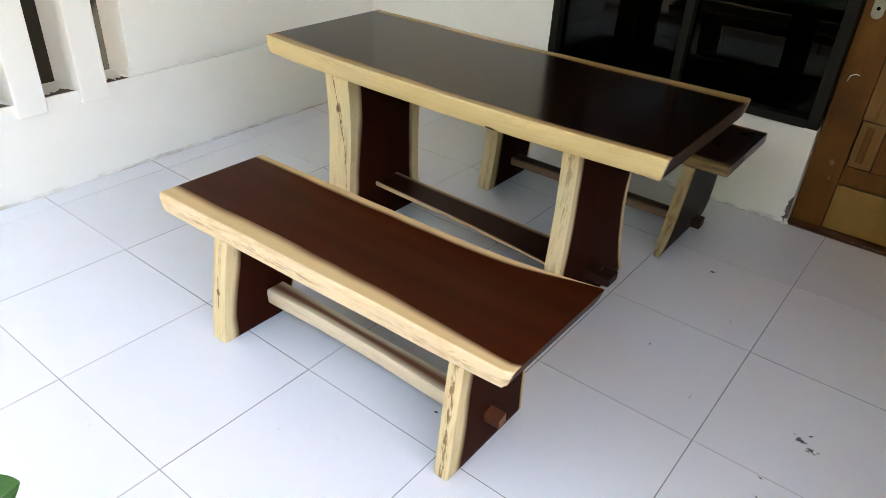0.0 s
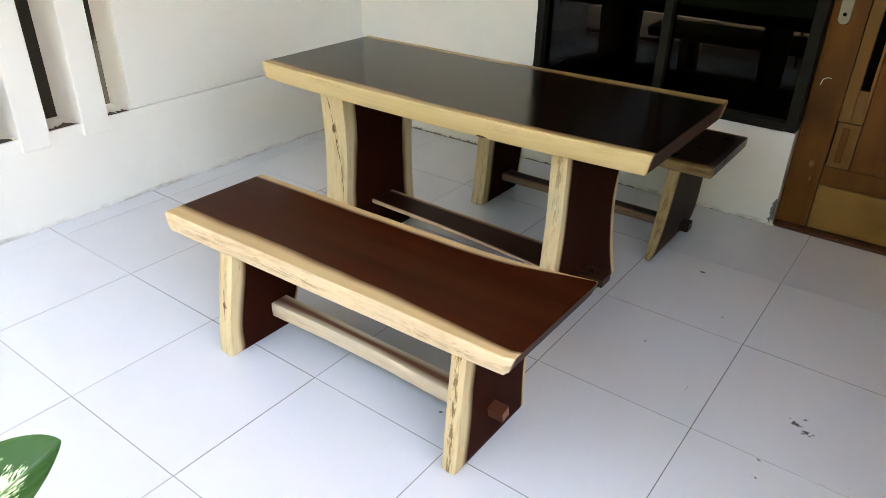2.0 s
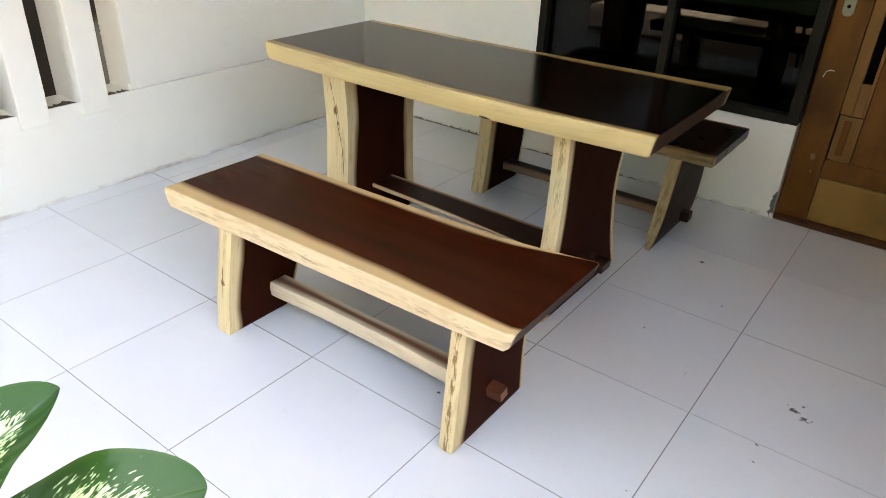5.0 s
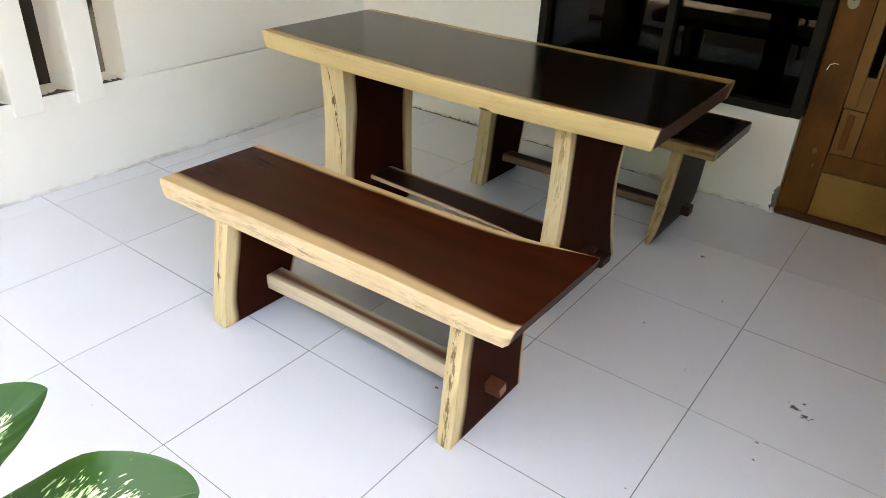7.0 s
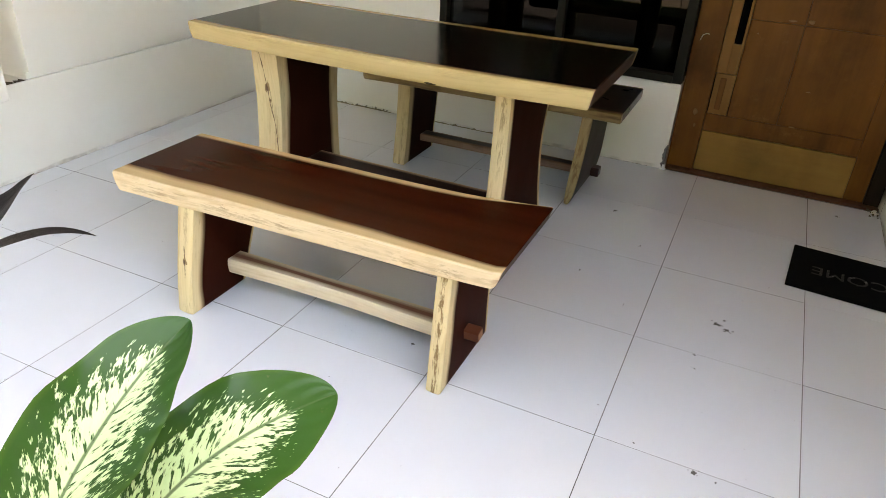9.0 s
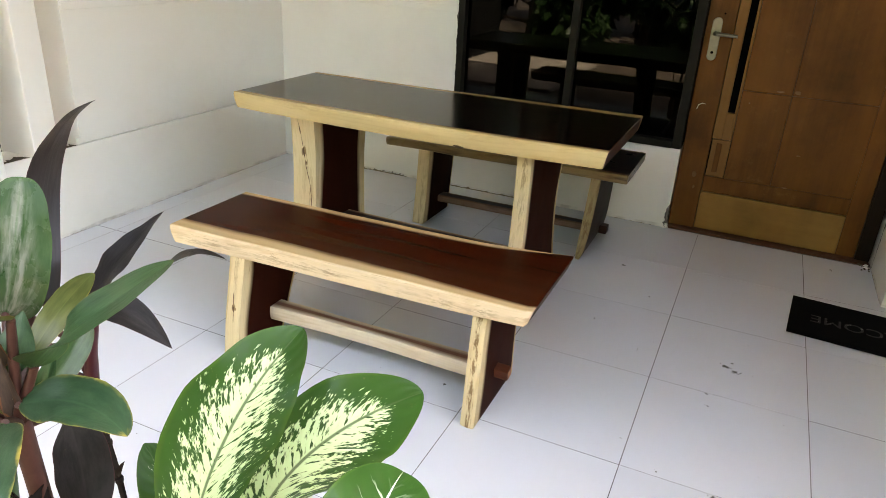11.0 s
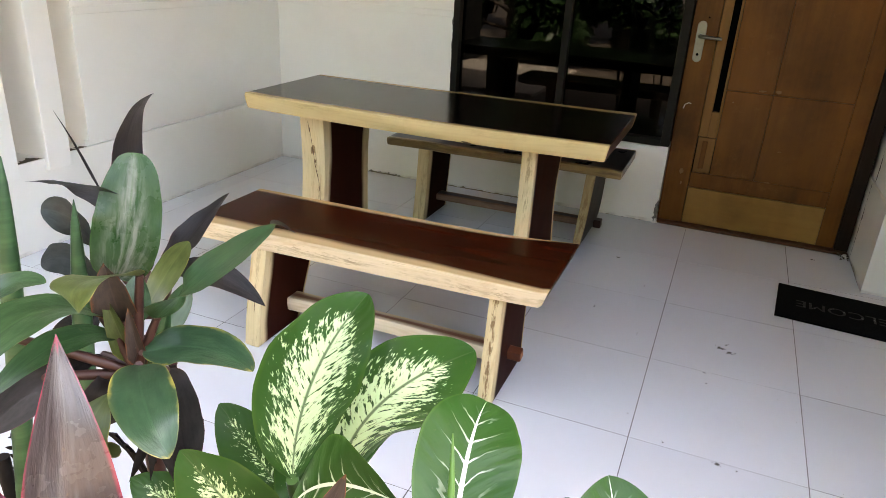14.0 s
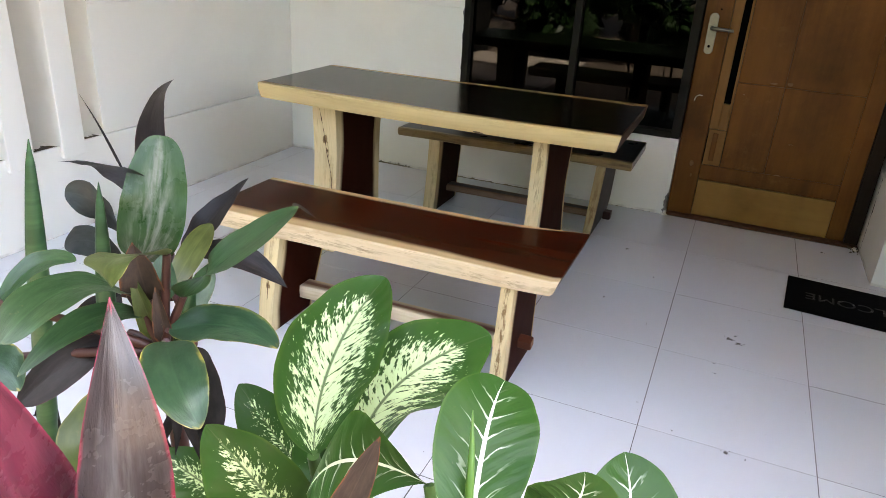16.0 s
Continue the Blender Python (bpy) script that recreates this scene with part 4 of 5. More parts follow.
def table():
    t = empty("dining_table", "large live-edge slab dining table, dark heartwood with pale sapwood edges", "table")
    f = spline([(-1.80, 0.566), (-1.6, 0.550), (-1.2, 0.538), (-0.9, 0.536), (-0.6, 0.545), (-0.265, 0.566)])
    b = spline([(-1.80, 1.165), (-1.5, 1.168), (-1.25, 1.168), (-1.0, 1.175), (-0.6, 1.195), (-0.268, 1.212)])
    part("tabletop", slab(-1.795, -0.266, f, b, const(0.674), const(0.736), lay_flat, n=60, top_in=0.006, bot_in=0.008, wobble=0.0012, seed=2.0, slant=0.012, front_scale=spline([(-1.8, 0.75), (-1.0, 1.0), (-0.27, 1.5)]), back_scale=spline([(-1.8, 0.9), (-1.0, 0.7), (-0.27, 0.55)])), TABLE_WOOD, t, "dark polished slab with pale wavy edges", 30, END_WOOD)
    leg_board("leg", t, -1.578, 0.112, 0.674, [(0, 0.63), (0.2, 0.64), (0.45, 0.648), (0.674, 0.632)], [(0, 1.08), (0.17, 1.055), (0.45, 1.045), (0.674, 1.07)], LEG_WOOD, 0.012, 3.0, spline([(0, 1.0), (0.35, 0.75), (0.674, 0.62)]), front_scale=spline([(0, 1.1), (0.3, 0.95), (0.674, 0.68)]))
    leg_board("leg", t, -0.598, 0.054, 0.674, [(0, 0.615), (0.24, 0.63), (0.45, 0.642), (0.674, 0.632)], [(0, 1.175), (0.1, 1.13), (0.3, 1.075), (0.42, 1.07), (0.55, 1.10), (0.674, 1.13)], LEG_WOOD, 0.006, 5.0, 1.8, front_scale=1.3)
    knots(t, [(-1.512, 0.6435, 0.515, 0.013, 0.026), (-1.500, 0.6435, 0.468, 0.008, 0.011)])
    bm = bmesh.new()
    bmesh.ops.create_uvsphere(bm, u_segments=14, v_segments=8, radius=1.0, matrix=Matrix.LocRotScale((-0.785, 0.5470, 0.6800), None, (0.030, 0.0045, 0.0065)))
    for v in bm.verts:
        v.co += Vector((0.004, 0.001, 0.002)) * noise.noise(v.co * 90)
    part("bark_notch", bm, BARK_WOOD, t, "dark bark pocket in the pale edge", 60)
    part("crack", ribbon([(-1.530, 0.632, 0.655), (-1.520, 0.6385, 0.590), (-1.510, 0.6425, 0.520), (-1.500, 0.6430, 0.450), (-1.484, 0.6425, 0.380), (-1.476, 0.6400, 0.300), (-1.474, 0.6375, 0.200)], 0.0050, 2.0), KNOT, t, "long dark crack below the knot")
    part("crack", ribbon([(-1.505, 0.6425, 0.545), (-1.494, 0.6430, 0.480), (-1.491, 0.6428, 0.420)], 0.0035, 5.0), KNOT_RIM, t, "short brown crack beside the knot")
    part("stretcher", slab(-1.48, -0.545, spline([(-1.48, 0.79), (-0.92, 0.76), (-0.545, 0.722)]), spline([(-1.48, 0.918), (-0.9, 0.908), (-0.545, 0.905)]), spline([(-1.48, 0.168), (-1.0, 0.174), (-0.545, 0.180)]), const(0.186), lay_flat, n=24, top_in=0.005, bot_in=0.004, seed=6.0, front_scale=2.5), STRETCH_WOOD, t, "", 35)
    part("tenon", box(-0.548, -0.450, 0.825, 0.895, 0.130, 0.163, 0.004), TENON_DARK, t, "red-brown through tenon")
    part("wedge", box(-0.515, -0.496, 0.850, 0.875, 0.11, 0.176, 0.003), TENON_DARK, t, "small red-brown wedge")


def bench():
    t = empty("bench", "live-edge slab bench, red-brown heartwood with pale sapwood edges", "bench")
    f = spline([(-1.545, -0.078), (-1.3, -0.072), (-0.93, -0.06), (-0.6, -0.052), (-0.31, -0.047), (-0.288, -0.036)])
    b = spline([(-1.545, 0.318), (-1.29, 0.3255), (-1.08, 0.3285), (-0.85, 0.333), (-0.65, 0.340), (-0.56, 0.345), (-0.44, 0.364), (-0.285, 0.394)])
    part("seat", slab(-1.545, -0.290, f, b, spline([(-1.545, 0.369), (-0.6, 0.372), (-0.29, 0.381)]), const(0.431), lay_flat, n=56, top_in=0.007, bot_in=0.006, wobble=0.0012, seed=9.0, slant=0.016, front_scale=spline([(-1.55, 0.72), (-0.9, 0.85), (-0.5, 1.2), (-0.29, 1.7)]), back_scale=spline([(-1.55, 1.5), (-0.6, 1.6), (-0.42, 3.0), (-0.3, 8.0)])), BENCH_WOOD, t, "red-brown polished slab with pale wavy edges", 30, END_WOOD)
    leg_board("leg", t, -1.336, 0.058, 0.371, [(0, -0.094), (0.14, -0.088), (0.25, -0.076), (0.371, -0.060)], [(0, 0.165), (0.2, 0.225), (0.371, 0.29)], LEG_WOOD, 0.028, 12.0, 3.0)
    leg_board("leg", t, -0.470, 0.044, 0.371, [(0, -0.060), (0.2, -0.046), (0.371, -0.030)], [(0, 0.29), (0.2, 0.28), (0.371, 0.30)], FLECK_LEG, 0.004, 14.0, 3.0)
    knots(t, [(-1.288, -0.0845, 0.19, 0.010, 0.020)])
    part("crack", ribbon([(-1.286, -0.0800, 0.245), (-1.288, -0.0845, 0.190), (-1.291, -0.0890, 0.135)], 0.0045, 7.0), KNOT, t, "short dark crack through the knot")
    part("stretcher", slab(-1.27, -0.465, spline([(-1.27, 0.075), (-0.9, 0.085), (-0.465, 0.075)]), spline([(-1.27, 0.145), (-0.465, 0.145)]), spline([(-1.27, 0.076), (-0.465, 0.084)]), spline([(-1.27, 0.126), (-0.465, 0.130)]), lay_flat, n=20, top_in=0.004, bot_in=0.003, seed=16.0), STRETCH_PALE, t, "", 45)
    tenon = part("tenon", box(-0.428, -0.380, -0.018, 0.018, -0.017, 0.017, 0.003), TENON, t, "red-brown through tenon")
    tenon.location, tenon.rotation_euler = (0.0, 0.105, 0.120), (radians(12), 0, 0)
    part("end_grain", box(-0.3805, -0.3790, -0.0145, 0.0145, -0.0135, 0.0135, 0.0006, 1), TENON_END, tenon, "paler sawn end")


def rear_bench():
    t = empty("bench", "dark live-edge slab bench with greyed bark edges against the wall", "bench")
    f = spline([(-1.51, 1.335), (-1.3, 1.352), (-1.15, 1.345), (-1.08, 1.352), (-0.8, 1.368), (-0.308, 1.372)])
    b = spline([(-1.51, 1.78), (-1.0, 1.80), (-0.32, 1.835)])
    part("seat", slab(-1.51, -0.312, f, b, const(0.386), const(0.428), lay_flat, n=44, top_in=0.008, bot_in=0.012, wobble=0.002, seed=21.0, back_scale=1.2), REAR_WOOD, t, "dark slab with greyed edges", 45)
    leg_board("leg", t, -1.352, 0.062, 0.386, [(0, 1.345), (0.2, 1.375), (0.386, 1.39)], [(0, 1.66), (0.386, 1.72)], LEG_WOOD, 0.0, 23.0, 3.0)
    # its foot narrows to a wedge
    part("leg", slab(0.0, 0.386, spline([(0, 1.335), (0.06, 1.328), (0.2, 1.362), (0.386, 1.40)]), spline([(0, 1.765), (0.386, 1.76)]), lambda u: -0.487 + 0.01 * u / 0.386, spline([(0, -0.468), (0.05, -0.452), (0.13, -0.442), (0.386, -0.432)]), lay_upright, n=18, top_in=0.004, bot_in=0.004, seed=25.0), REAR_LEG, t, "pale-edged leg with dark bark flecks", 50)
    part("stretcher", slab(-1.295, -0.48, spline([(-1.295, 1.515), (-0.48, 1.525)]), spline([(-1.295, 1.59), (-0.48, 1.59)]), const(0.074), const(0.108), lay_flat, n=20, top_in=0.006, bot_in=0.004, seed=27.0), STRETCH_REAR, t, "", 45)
    part("tenon", box(-0.434, -0.395, 1.53, 1.58, 0.075, 0.116, 0.005), TENON_DARK, t, "dark brown through tenon")


table()
bench()
rear_bench()


# ---- door mat ----
def mat_thing():
    m = empty("door_mat", "thin black rubber door mat with worn grey letters", "mat", (0.746, 1.251, 0))
    part("rubber", box(-0.305, 0.305, -0.178, 0.178, 0.0, 0.009, 0.003), RUBBER, m)
    fc = bpy.data.curves.new("word", "FONT")
    fc.body, fc.size, fc.extrude = "WELCOME", 0.095, 0.0006
    fc.align_x, fc.align_y = "CENTER", "CENTER"
    tmp = new("word", fc)
    me = bpy.data.meshes.new_from_object(tmp.evaluated_get(bpy.context.evaluated_depsgraph_get()))
    bpy.data.objects.remove(tmp)
    me.materials.append(LETTER)
    w = new("word", me)
    w.matrix_basis = pose(0.0, -0.01, 0.0102, 0, 0, 180)
    w.parent = m
    m.rotation_euler = (0, 0, radians(-4.2))
mat_thing()


# ---- specks and dirt on the floor ----
def blotch(name, x, y, r, mat, label, seed, stretch=1.0, bits=1):
    """A flat crumb of dirt with a torn outline, and smaller bits round it."""
    bm = bmesh.new()
    rng = random.Random(seed)
    for q in range(bits):
        k = 1.0 if q == 0 else rng.uniform(0.15, 0.4)
        cx, cy = (x, y) if q == 0 else (x + r * rng.uniform(-1.6, 1.6) * stretch, y + r * rng.uniform(-1.6, 1.6))
        n = 18
        ring = [bm.verts.new((cx + k * r * f * math.cos(a) * stretch, cy + k * r * f * math.sin(a), 0.0006)) for a, f in ((j * math.tau / n, 0.35 + 0.65 * rng.random()) for j in range(n))]
        c = bm.verts.new((cx, cy, 0.0006 + 0.0016 * k))
        for j in range(n):
            bm.faces.new((ring[j], ring[(j + 1) % n], c))
    tagged(link(name, bm, mat, 60), label, "dirt", "specks on the tiles")


for i, (x, y, r, st) in enumerate(((0.236, 0.700, 0.012, 1.2), (0.268, 0.682, 0.011, 1.4), (0.255, 0.735, 0.007, 1.0), (0.257, -0.012, 0.009, 1.1), (0.31, -0.02, 0.004, 1.0), (-0.267, 1.389, 0.008, 1.6), (-0.267, 0.815, 0.007, 0.5), (-0.105, 1.12, 0.007, 0.5), (-0.60, 0.115, 0.006, 1.5), (0.19, 0.49, 0.005, 1.5), (0.10, 0.02, 0.004, 1.0), (0.62, 1.86, 0.009, 1.0), (0.20, 0.42, 0.004, 1.6))):
    blotch("speck", x, y, r, DIRT, "small dark speck of dirt on the tiles", 30 + i, st, 6 if r > 0.0085 else 2)
for i, (x, y, r, st) in enumerate(((-0.07, 0.66, 0.020, 0.10), (-0.02, 0.12, 0.003, 2.2))):
    blotch("scuff", x, y, r, SCUFF, "faint grey scuff on the tiles", 60 + i, st)


def floor_dust():
    """Tiny grains strewn over the tiles."""
    rng = random.Random(77)
    bm = bmesh.new()
    for i in range(150):
        x, y, r = rng.uniform(-2.5, 1.1), rng.uniform(-0.9, 1.95), rng.uniform(0.0006, 0.0020)
        ring = [bm.verts.new((x + r * rng.uniform(0.5, 1.3) * math.cos(a), y + r * rng.uniform(0.5, 1.3) * math.sin(a), 0.0005)) for a in (0.0, 1.26, 2.51, 3.77, 5.03)]
        bm.faces.new(ring)
    tagged(link("floor_dust", bm, DIRT), "tiny grains of dirt strewn over the tiles", "dirt", kind="stuff")
floor_dust()


# ---- plants ----
def blade(base, tip, width, sag=0.0, face=(0.5, -0.75, 0.45), shape="oval", fold=0.18, twist=0.0, ruffle=0.02, seed=0, rows=18, cols=10, hook=0.0):
    """A leaf blade from base to tip. face: the way its upper side looks; sag: how far its middle rises towards that side; hook: the tip's fall."""
    bm = bmesh.new()
    uvl = bm.loops.layers.uv.new("UVMap")
    a, b = Vector(base), Vector(tip)
    d = b - a
    ln = d.length
    nrm = Vector(face)
    nrm = (nrm - d * (nrm.dot(d) / d.length_squared)).normalized()
    side0 = d.normalized().cross(nrm).normalized()
    grid = []
    for i in range(rows + 1):
        s = i / rows
        p = a + d * s + nrm * (sag * 4 * s * (1 - s)) - nrm * hook * s ** 4 * ln
        ang = twist * (s - 0.4)
        side = side0 * math.cos(ang) + nrm * math.sin(ang)
        up = nrm * math.cos(ang) - side0 * math.sin(ang)
        if shape == "oval":
            w = math.sin(math.pi * min(1, s ** 0.82)) ** 0.62 if 0 < s < 1 else 0.0
        else:
            w = (min(1, (s + 0.02) / 0.30) ** 0.8) * (1 - s ** 2.6) ** 0.9
        w = max(w, 0.03) * width / 2
        row = []
        for k in range(cols + 1):
            c = 2 * k / cols - 1
            wav = ruffle * width * math.sin(7 * s * (1.3 + 0.2 * (seed % 3)) + seed + (2.0 if c > 0 else 0.0)) * abs(c) ** 2
            wj = w * (1 + 0.03 * noise.noise((s * 5, seed * 3.1, c)))
            row.append((bm.verts.new(p + side * (c * wj) + up * (fold * abs(c) ** 1.3 * w + wav)), ((c + 1) / 2, s)))
        grid.append(row)
    for r0, r1 in zip(grid, grid[1:]):
        for k in range(cols):
            q = (r0[k], r0[k + 1], r1[k + 1], r1[k])
            fc = bm.faces.new([v for v, _ in q])
            for lp, (_, uv) in zip(fc.loops, q):
                lp[uvl].uv = uv
    return bm


def bent_leaf(base, mid, tip, face, width, a, b, fold, ruffle=0.02, seed=0, rows=26, cols=14):
    """A leaf blade whose midrib bends through mid. a and b shape its outline towards the base and the tip: low is blunt, high is drawn out."""
    bm = bmesh.new()
    uvl = bm.loops.layers.uv.new("UVMap")
    p0, p1, p2, nrm = Vector(base), Vector(mid), Vector(tip), Vector(face)
    peak = a / (a + b)
    top = peak ** a * (1 - peak) ** b
    grid = []
    for i in range(rows + 1):
        s = 0.5 - 0.5 * math.cos(math.pi * i / rows)
        p = p0 * ((1 - s) * (1 - 2 * s)) + p1 * (4 * s * (1 - s)) + p2 * (s * (2 * s - 1))
        d = (p0 * (4 * s - 3) + p1 * (4 - 8 * s) + p2 * (4 * s - 1)).normalized()
        up = (nrm - d * nrm.dot(d)).normalized()
        side = d.cross(up)
        w = max(s ** a * (1 - s) ** b / top, 0.02) * width / 2
        row = []
        for k in range(cols + 1):
            c = 2 * k / cols - 1
            edge = abs(c) ** 2
            wav = ruffle * width * edge * (math.sin(9 * s * (1.2 + 0.2 * (seed % 3)) + seed + (2.0 if c > 0 else 0.0)) + 0.5 * math.sin(23 * s + 1.7 * seed + (1.0 if c > 0 else 0.0))) * min(1.0, 4 * (1 - s))
            wj = w * (1 + 0.035 * noise.noise((s * 6, seed * 3.1, 4.0 if c > 0 else 0.0)) + 0.012 * noise.noise((s * 22, seed * 1.7, 9.0 if c > 0 else 0.0)))
            row.append((bm.verts.new(p + side * (c * wj) + up * (fold * abs(c) ** 1.3 * w + wav)), ((c + 1) / 2, s)))
        grid.append(row)
    for r0, r1 in zip(grid, grid[1:]):
        for k in range(cols):
            q = (r0[k], r0[k + 1], r1[k + 1], r1[k])
            fc = bm.faces.new([v for v, _ in q])
            for lp, (_, uv) in zip(fc.loops, q):
                lp[uvl].uv = uv
    return bm


def arc(a, b, lift, n=6):
    a, b = Vector(a), Vector(b)
    return [a.lerp(b, i / n) + Vector((0, 0, lift)) * math.sin(math.pi * i / n) for i in range(n + 1)]


GZ = -0.17


def grower(plant, foot, crown, stalk_mat, radius, lift):
    """A function that sets one leaf on its stalk into the plant."""
    def grow(bm, base, mat, label, start=None):
        lf = part("leaf", bm, mat, plant, label, 60)
        lf.location = -foot
        part("stalk", tube(arc(start or crown, base, lift), [radius * (1.45 - 0.08 * k) for k in range(7)], 8), stalk_mat, lf, "", 60)
        return lf
    return grow


def cordyline():
    foot = Vector((-0.600, -1.215, GZ))
    c = Vector((-0.566, -1.254, 0.785))
    p = empty("cordyline_plant", "cordyline with broad green leaves edged in yellow in the garden bed", "plant", foot)
    part("stem", tube([foot, foot.lerp(c, 0.4) + Vector((0.02, 0.01, 0)), foot.lerp(c, 0.75) + Vector((0.012, 0.0, 0)), c + Vector((0, 0, 0.01))], [0.015, 0.013, 0.012, 0.013], 10), STEM_RED, p, "dark reddish cane with leaf scars", 60).location = -foot
    grow = grower(p, foot, c, STEM_RED, 0.0052, 0.004)

    def bent(base, mid, tip, face, width, a, b, fold, mat, label, seed, ruffle=0.025):
        grow(bent_leaf(base, mid, tip, face, width, a, b, fold, ruffle, seed), base, mat, label)

    def plain(base, tip, width, sag, face, shape, fold, mat, hook, seed, label):
        grow(blade(base, tip, width, sag, face, shape, fold, seed=seed, hook=hook, ruffle=0.04, rows=22, cols=12), base, mat, label)

    bent((-0.661, -1.185, 0.876), (-0.634, -1.179, 0.951), (-0.644, -1.141, 1.048), (0.638, -0.759, 0.130), 0.087, 0.30, 0.36, 0.16, C_GREY, "upright green leaf with a greyish streaked middle", 1)
    bent((-0.712, -1.092, 0.925), (-0.663, -1.206, 1.013), (-0.642, -1.307, 1.052), (0.300, -0.500, -0.812), 0.063, 0.27, 1.21, 0.15, C_DARK, "bronze-dark leaf", 2)
    bent((-0.533, -1.243, 0.872), (-0.484, -1.222, 0.925), (-0.441, -1.112, 0.975), (0.078, 0.282, 0.956), 0.085, 0.71, 0.71, 0.13, C_GREEN, "glossy green leaf", 3)
    bent((-0.583, -1.224, 0.846), (-0.589, -1.160, 0.892), (-0.615, -1.087, 0.904), (0.584, -0.279, 0.762), 0.036, 0.70, 0.70, 0.15, C_LIGHT, "yellowing green leaf", 4)
    bent((-0.547, -1.260, 0.826), (-0.463, -1.248, 0.851), (-0.370, -1.266, 0.854), (0.648, -0.202, 0.735), 0.066, 0.60, 0.66, 0.15, C_YELLOW, "green leaf with a dry yellow rim", 5)
    bent((-0.512, -1.300, 0.840), (-0.403, -1.396, 0.877), (-0.351, -1.422, 0.851), (0.329, -0.304, 0.894), 0.066, 0.43, 0.70, 0.19, C_YELLOW, "green leaf with a dry yellow rim", 6)
    bent((-0.547, -1.249, 0.931), (-0.520, -1.354, 0.971), (-0.475, -1.398, 0.968), (-0.335, 0.690, 0.642), 0.054, 0.38, 0.69, 0.18, C_LIGHT, "yellowing green leaf", 7)
    bent((-0.598, -1.270, 0.871), (-0.600, -1.354, 0.916), (-0.588, -1.453, 0.897), (0.206, 0.123, 0.971), 0.064, 0.57, 0.40, 0.15, C_GREEN, "glossy green leaf", 8)
    bent((-0.691, -1.379, 0.885), (-0.673, -1.335, 0.922), (-0.641, -1.305, 0.923), (-0.007, -0.284, 0.959), 0.046, 0.51, 0.63, 0.14, C_GREEN, "glossy green leaf", 9)
    bent((-0.709, -1.402, 0.811), (-0.664, -1.406, 0.819), (-0.622, -1.421, 0.806), (-0.058, -0.580, 0.813), 0.050, 0.54, 0.66, 0.15, C_YELLOW, "green leaf with a dry yellow rim", 10)
    plain((-0.588, -1.204, 0.797), (-0.592, -1.120, 0.858), 0.044, 0.006, (0.6, -0.75, -0.3), "oval", 0.25, C_GREEN, 0.0, 4, "glossy green leaf")
    bent((-0.599, -1.173, 0.735), (-0.584, -1.178, 0.648), (-0.532, -1.219, 0.576), (0.975, 0.038, 0.220), 0.088, 0.58, 0.66, 0.14, C_DARK, "bronze-dark leaf", 7)
    plain((-0.584, -1.252, 0.858), (-0.578, -1.272, 0.950), 0.056, 0.004, (0.55, -0.8, 0.0), "strap", 0.45, C_DRY, 0.0, 9, "bronze-dark leaf")
    bent((-0.591, -1.261, 0.838), (-0.596, -1.339, 0.866), (-0.601, -1.434, 0.840), (0.325, 0.040, 0.945), 0.044, 0.47, 0.75, 0.15, C_GREEN, "glossy green leaf", 12)
    bent((-0.627, -1.253, 0.797), (-0.636, -1.337, 0.797), (-0.631, -1.421, 0.782), (0.893, -0.166, 0.420), 0.050, 0.95, 0.56, 0.16, C_DARK, "bronze-dark leaf", 13)
    bent((-0.592, -1.251, 0.789), (-0.579, -1.296, 0.767), (-0.616, -1.327, 0.752), (0.525, -0.851, -0.008), 0.063, 0.52, 0.51, 0.17, C_DARK, "bronze-dark leaf", 14)
    bent((-0.560, -1.306, 0.790), (-0.554, -1.371, 0.746), (-0.537, -1.377, 0.720), (-0.050, -0.203, 0.978), 0.112, 0.80, 0.42, 0.16, C_LIGHT, "yellowing green leaf", 15)
    plain((-0.585, -1.235, 0.840), (-0.600, -1.200, 0.905), 0.046, 0.004, (0.55, -0.75, 0.3), "strap", 0.3, C_GREEN, 0.0, 16, "glossy green leaf")
    # young leaves still folded round the heart of the crown
    for k, (q, e, w, mt) in enumerate((((-0.572, -1.252, 0.795), (-0.592, -1.268, 0.905), 0.030, C_LIGHT), ((-0.560, -1.250, 0.790), (-0.560, -1.262, 0.888), 0.026, C_DRY), ((-0.578, -1.240, 0.790), (-0.612, -1.232, 0.890), 0.034, C_GREEN), ((-0.556, -1.240, 0.785), (-0.548, -1.205, 0.870), 0.030, C_GREEN))):
        part("young_leaf", blade(q, e, w, 0.004, (0.55, -0.8, 0.1), "strap", 0.75, seed=30 + k, rows=14, cols=8), mt, p, "folded young leaf", 60).location = -foot
    # withered leaves hanging under the crown
    for k, (q, e) in enumerate((((-0.552, -1.250, 0.700), (-0.520, -1.300, 0.660)), ((-0.560, -1.240, 0.690), (-0.560, -1.300, 0.640)), ((-0.545, -1.250, 0.700), (-0.490, -1.285, 0.640)))):
        part("dry_leaf", blade(q, e, 0.016, 0.014, (0.4, -0.5, 0.7), "strap", 0.6, seed=k, rows=8, cols=4, twist=2.0), BLACKLEAF, p, "withered dark leaf", 60).location = -foot
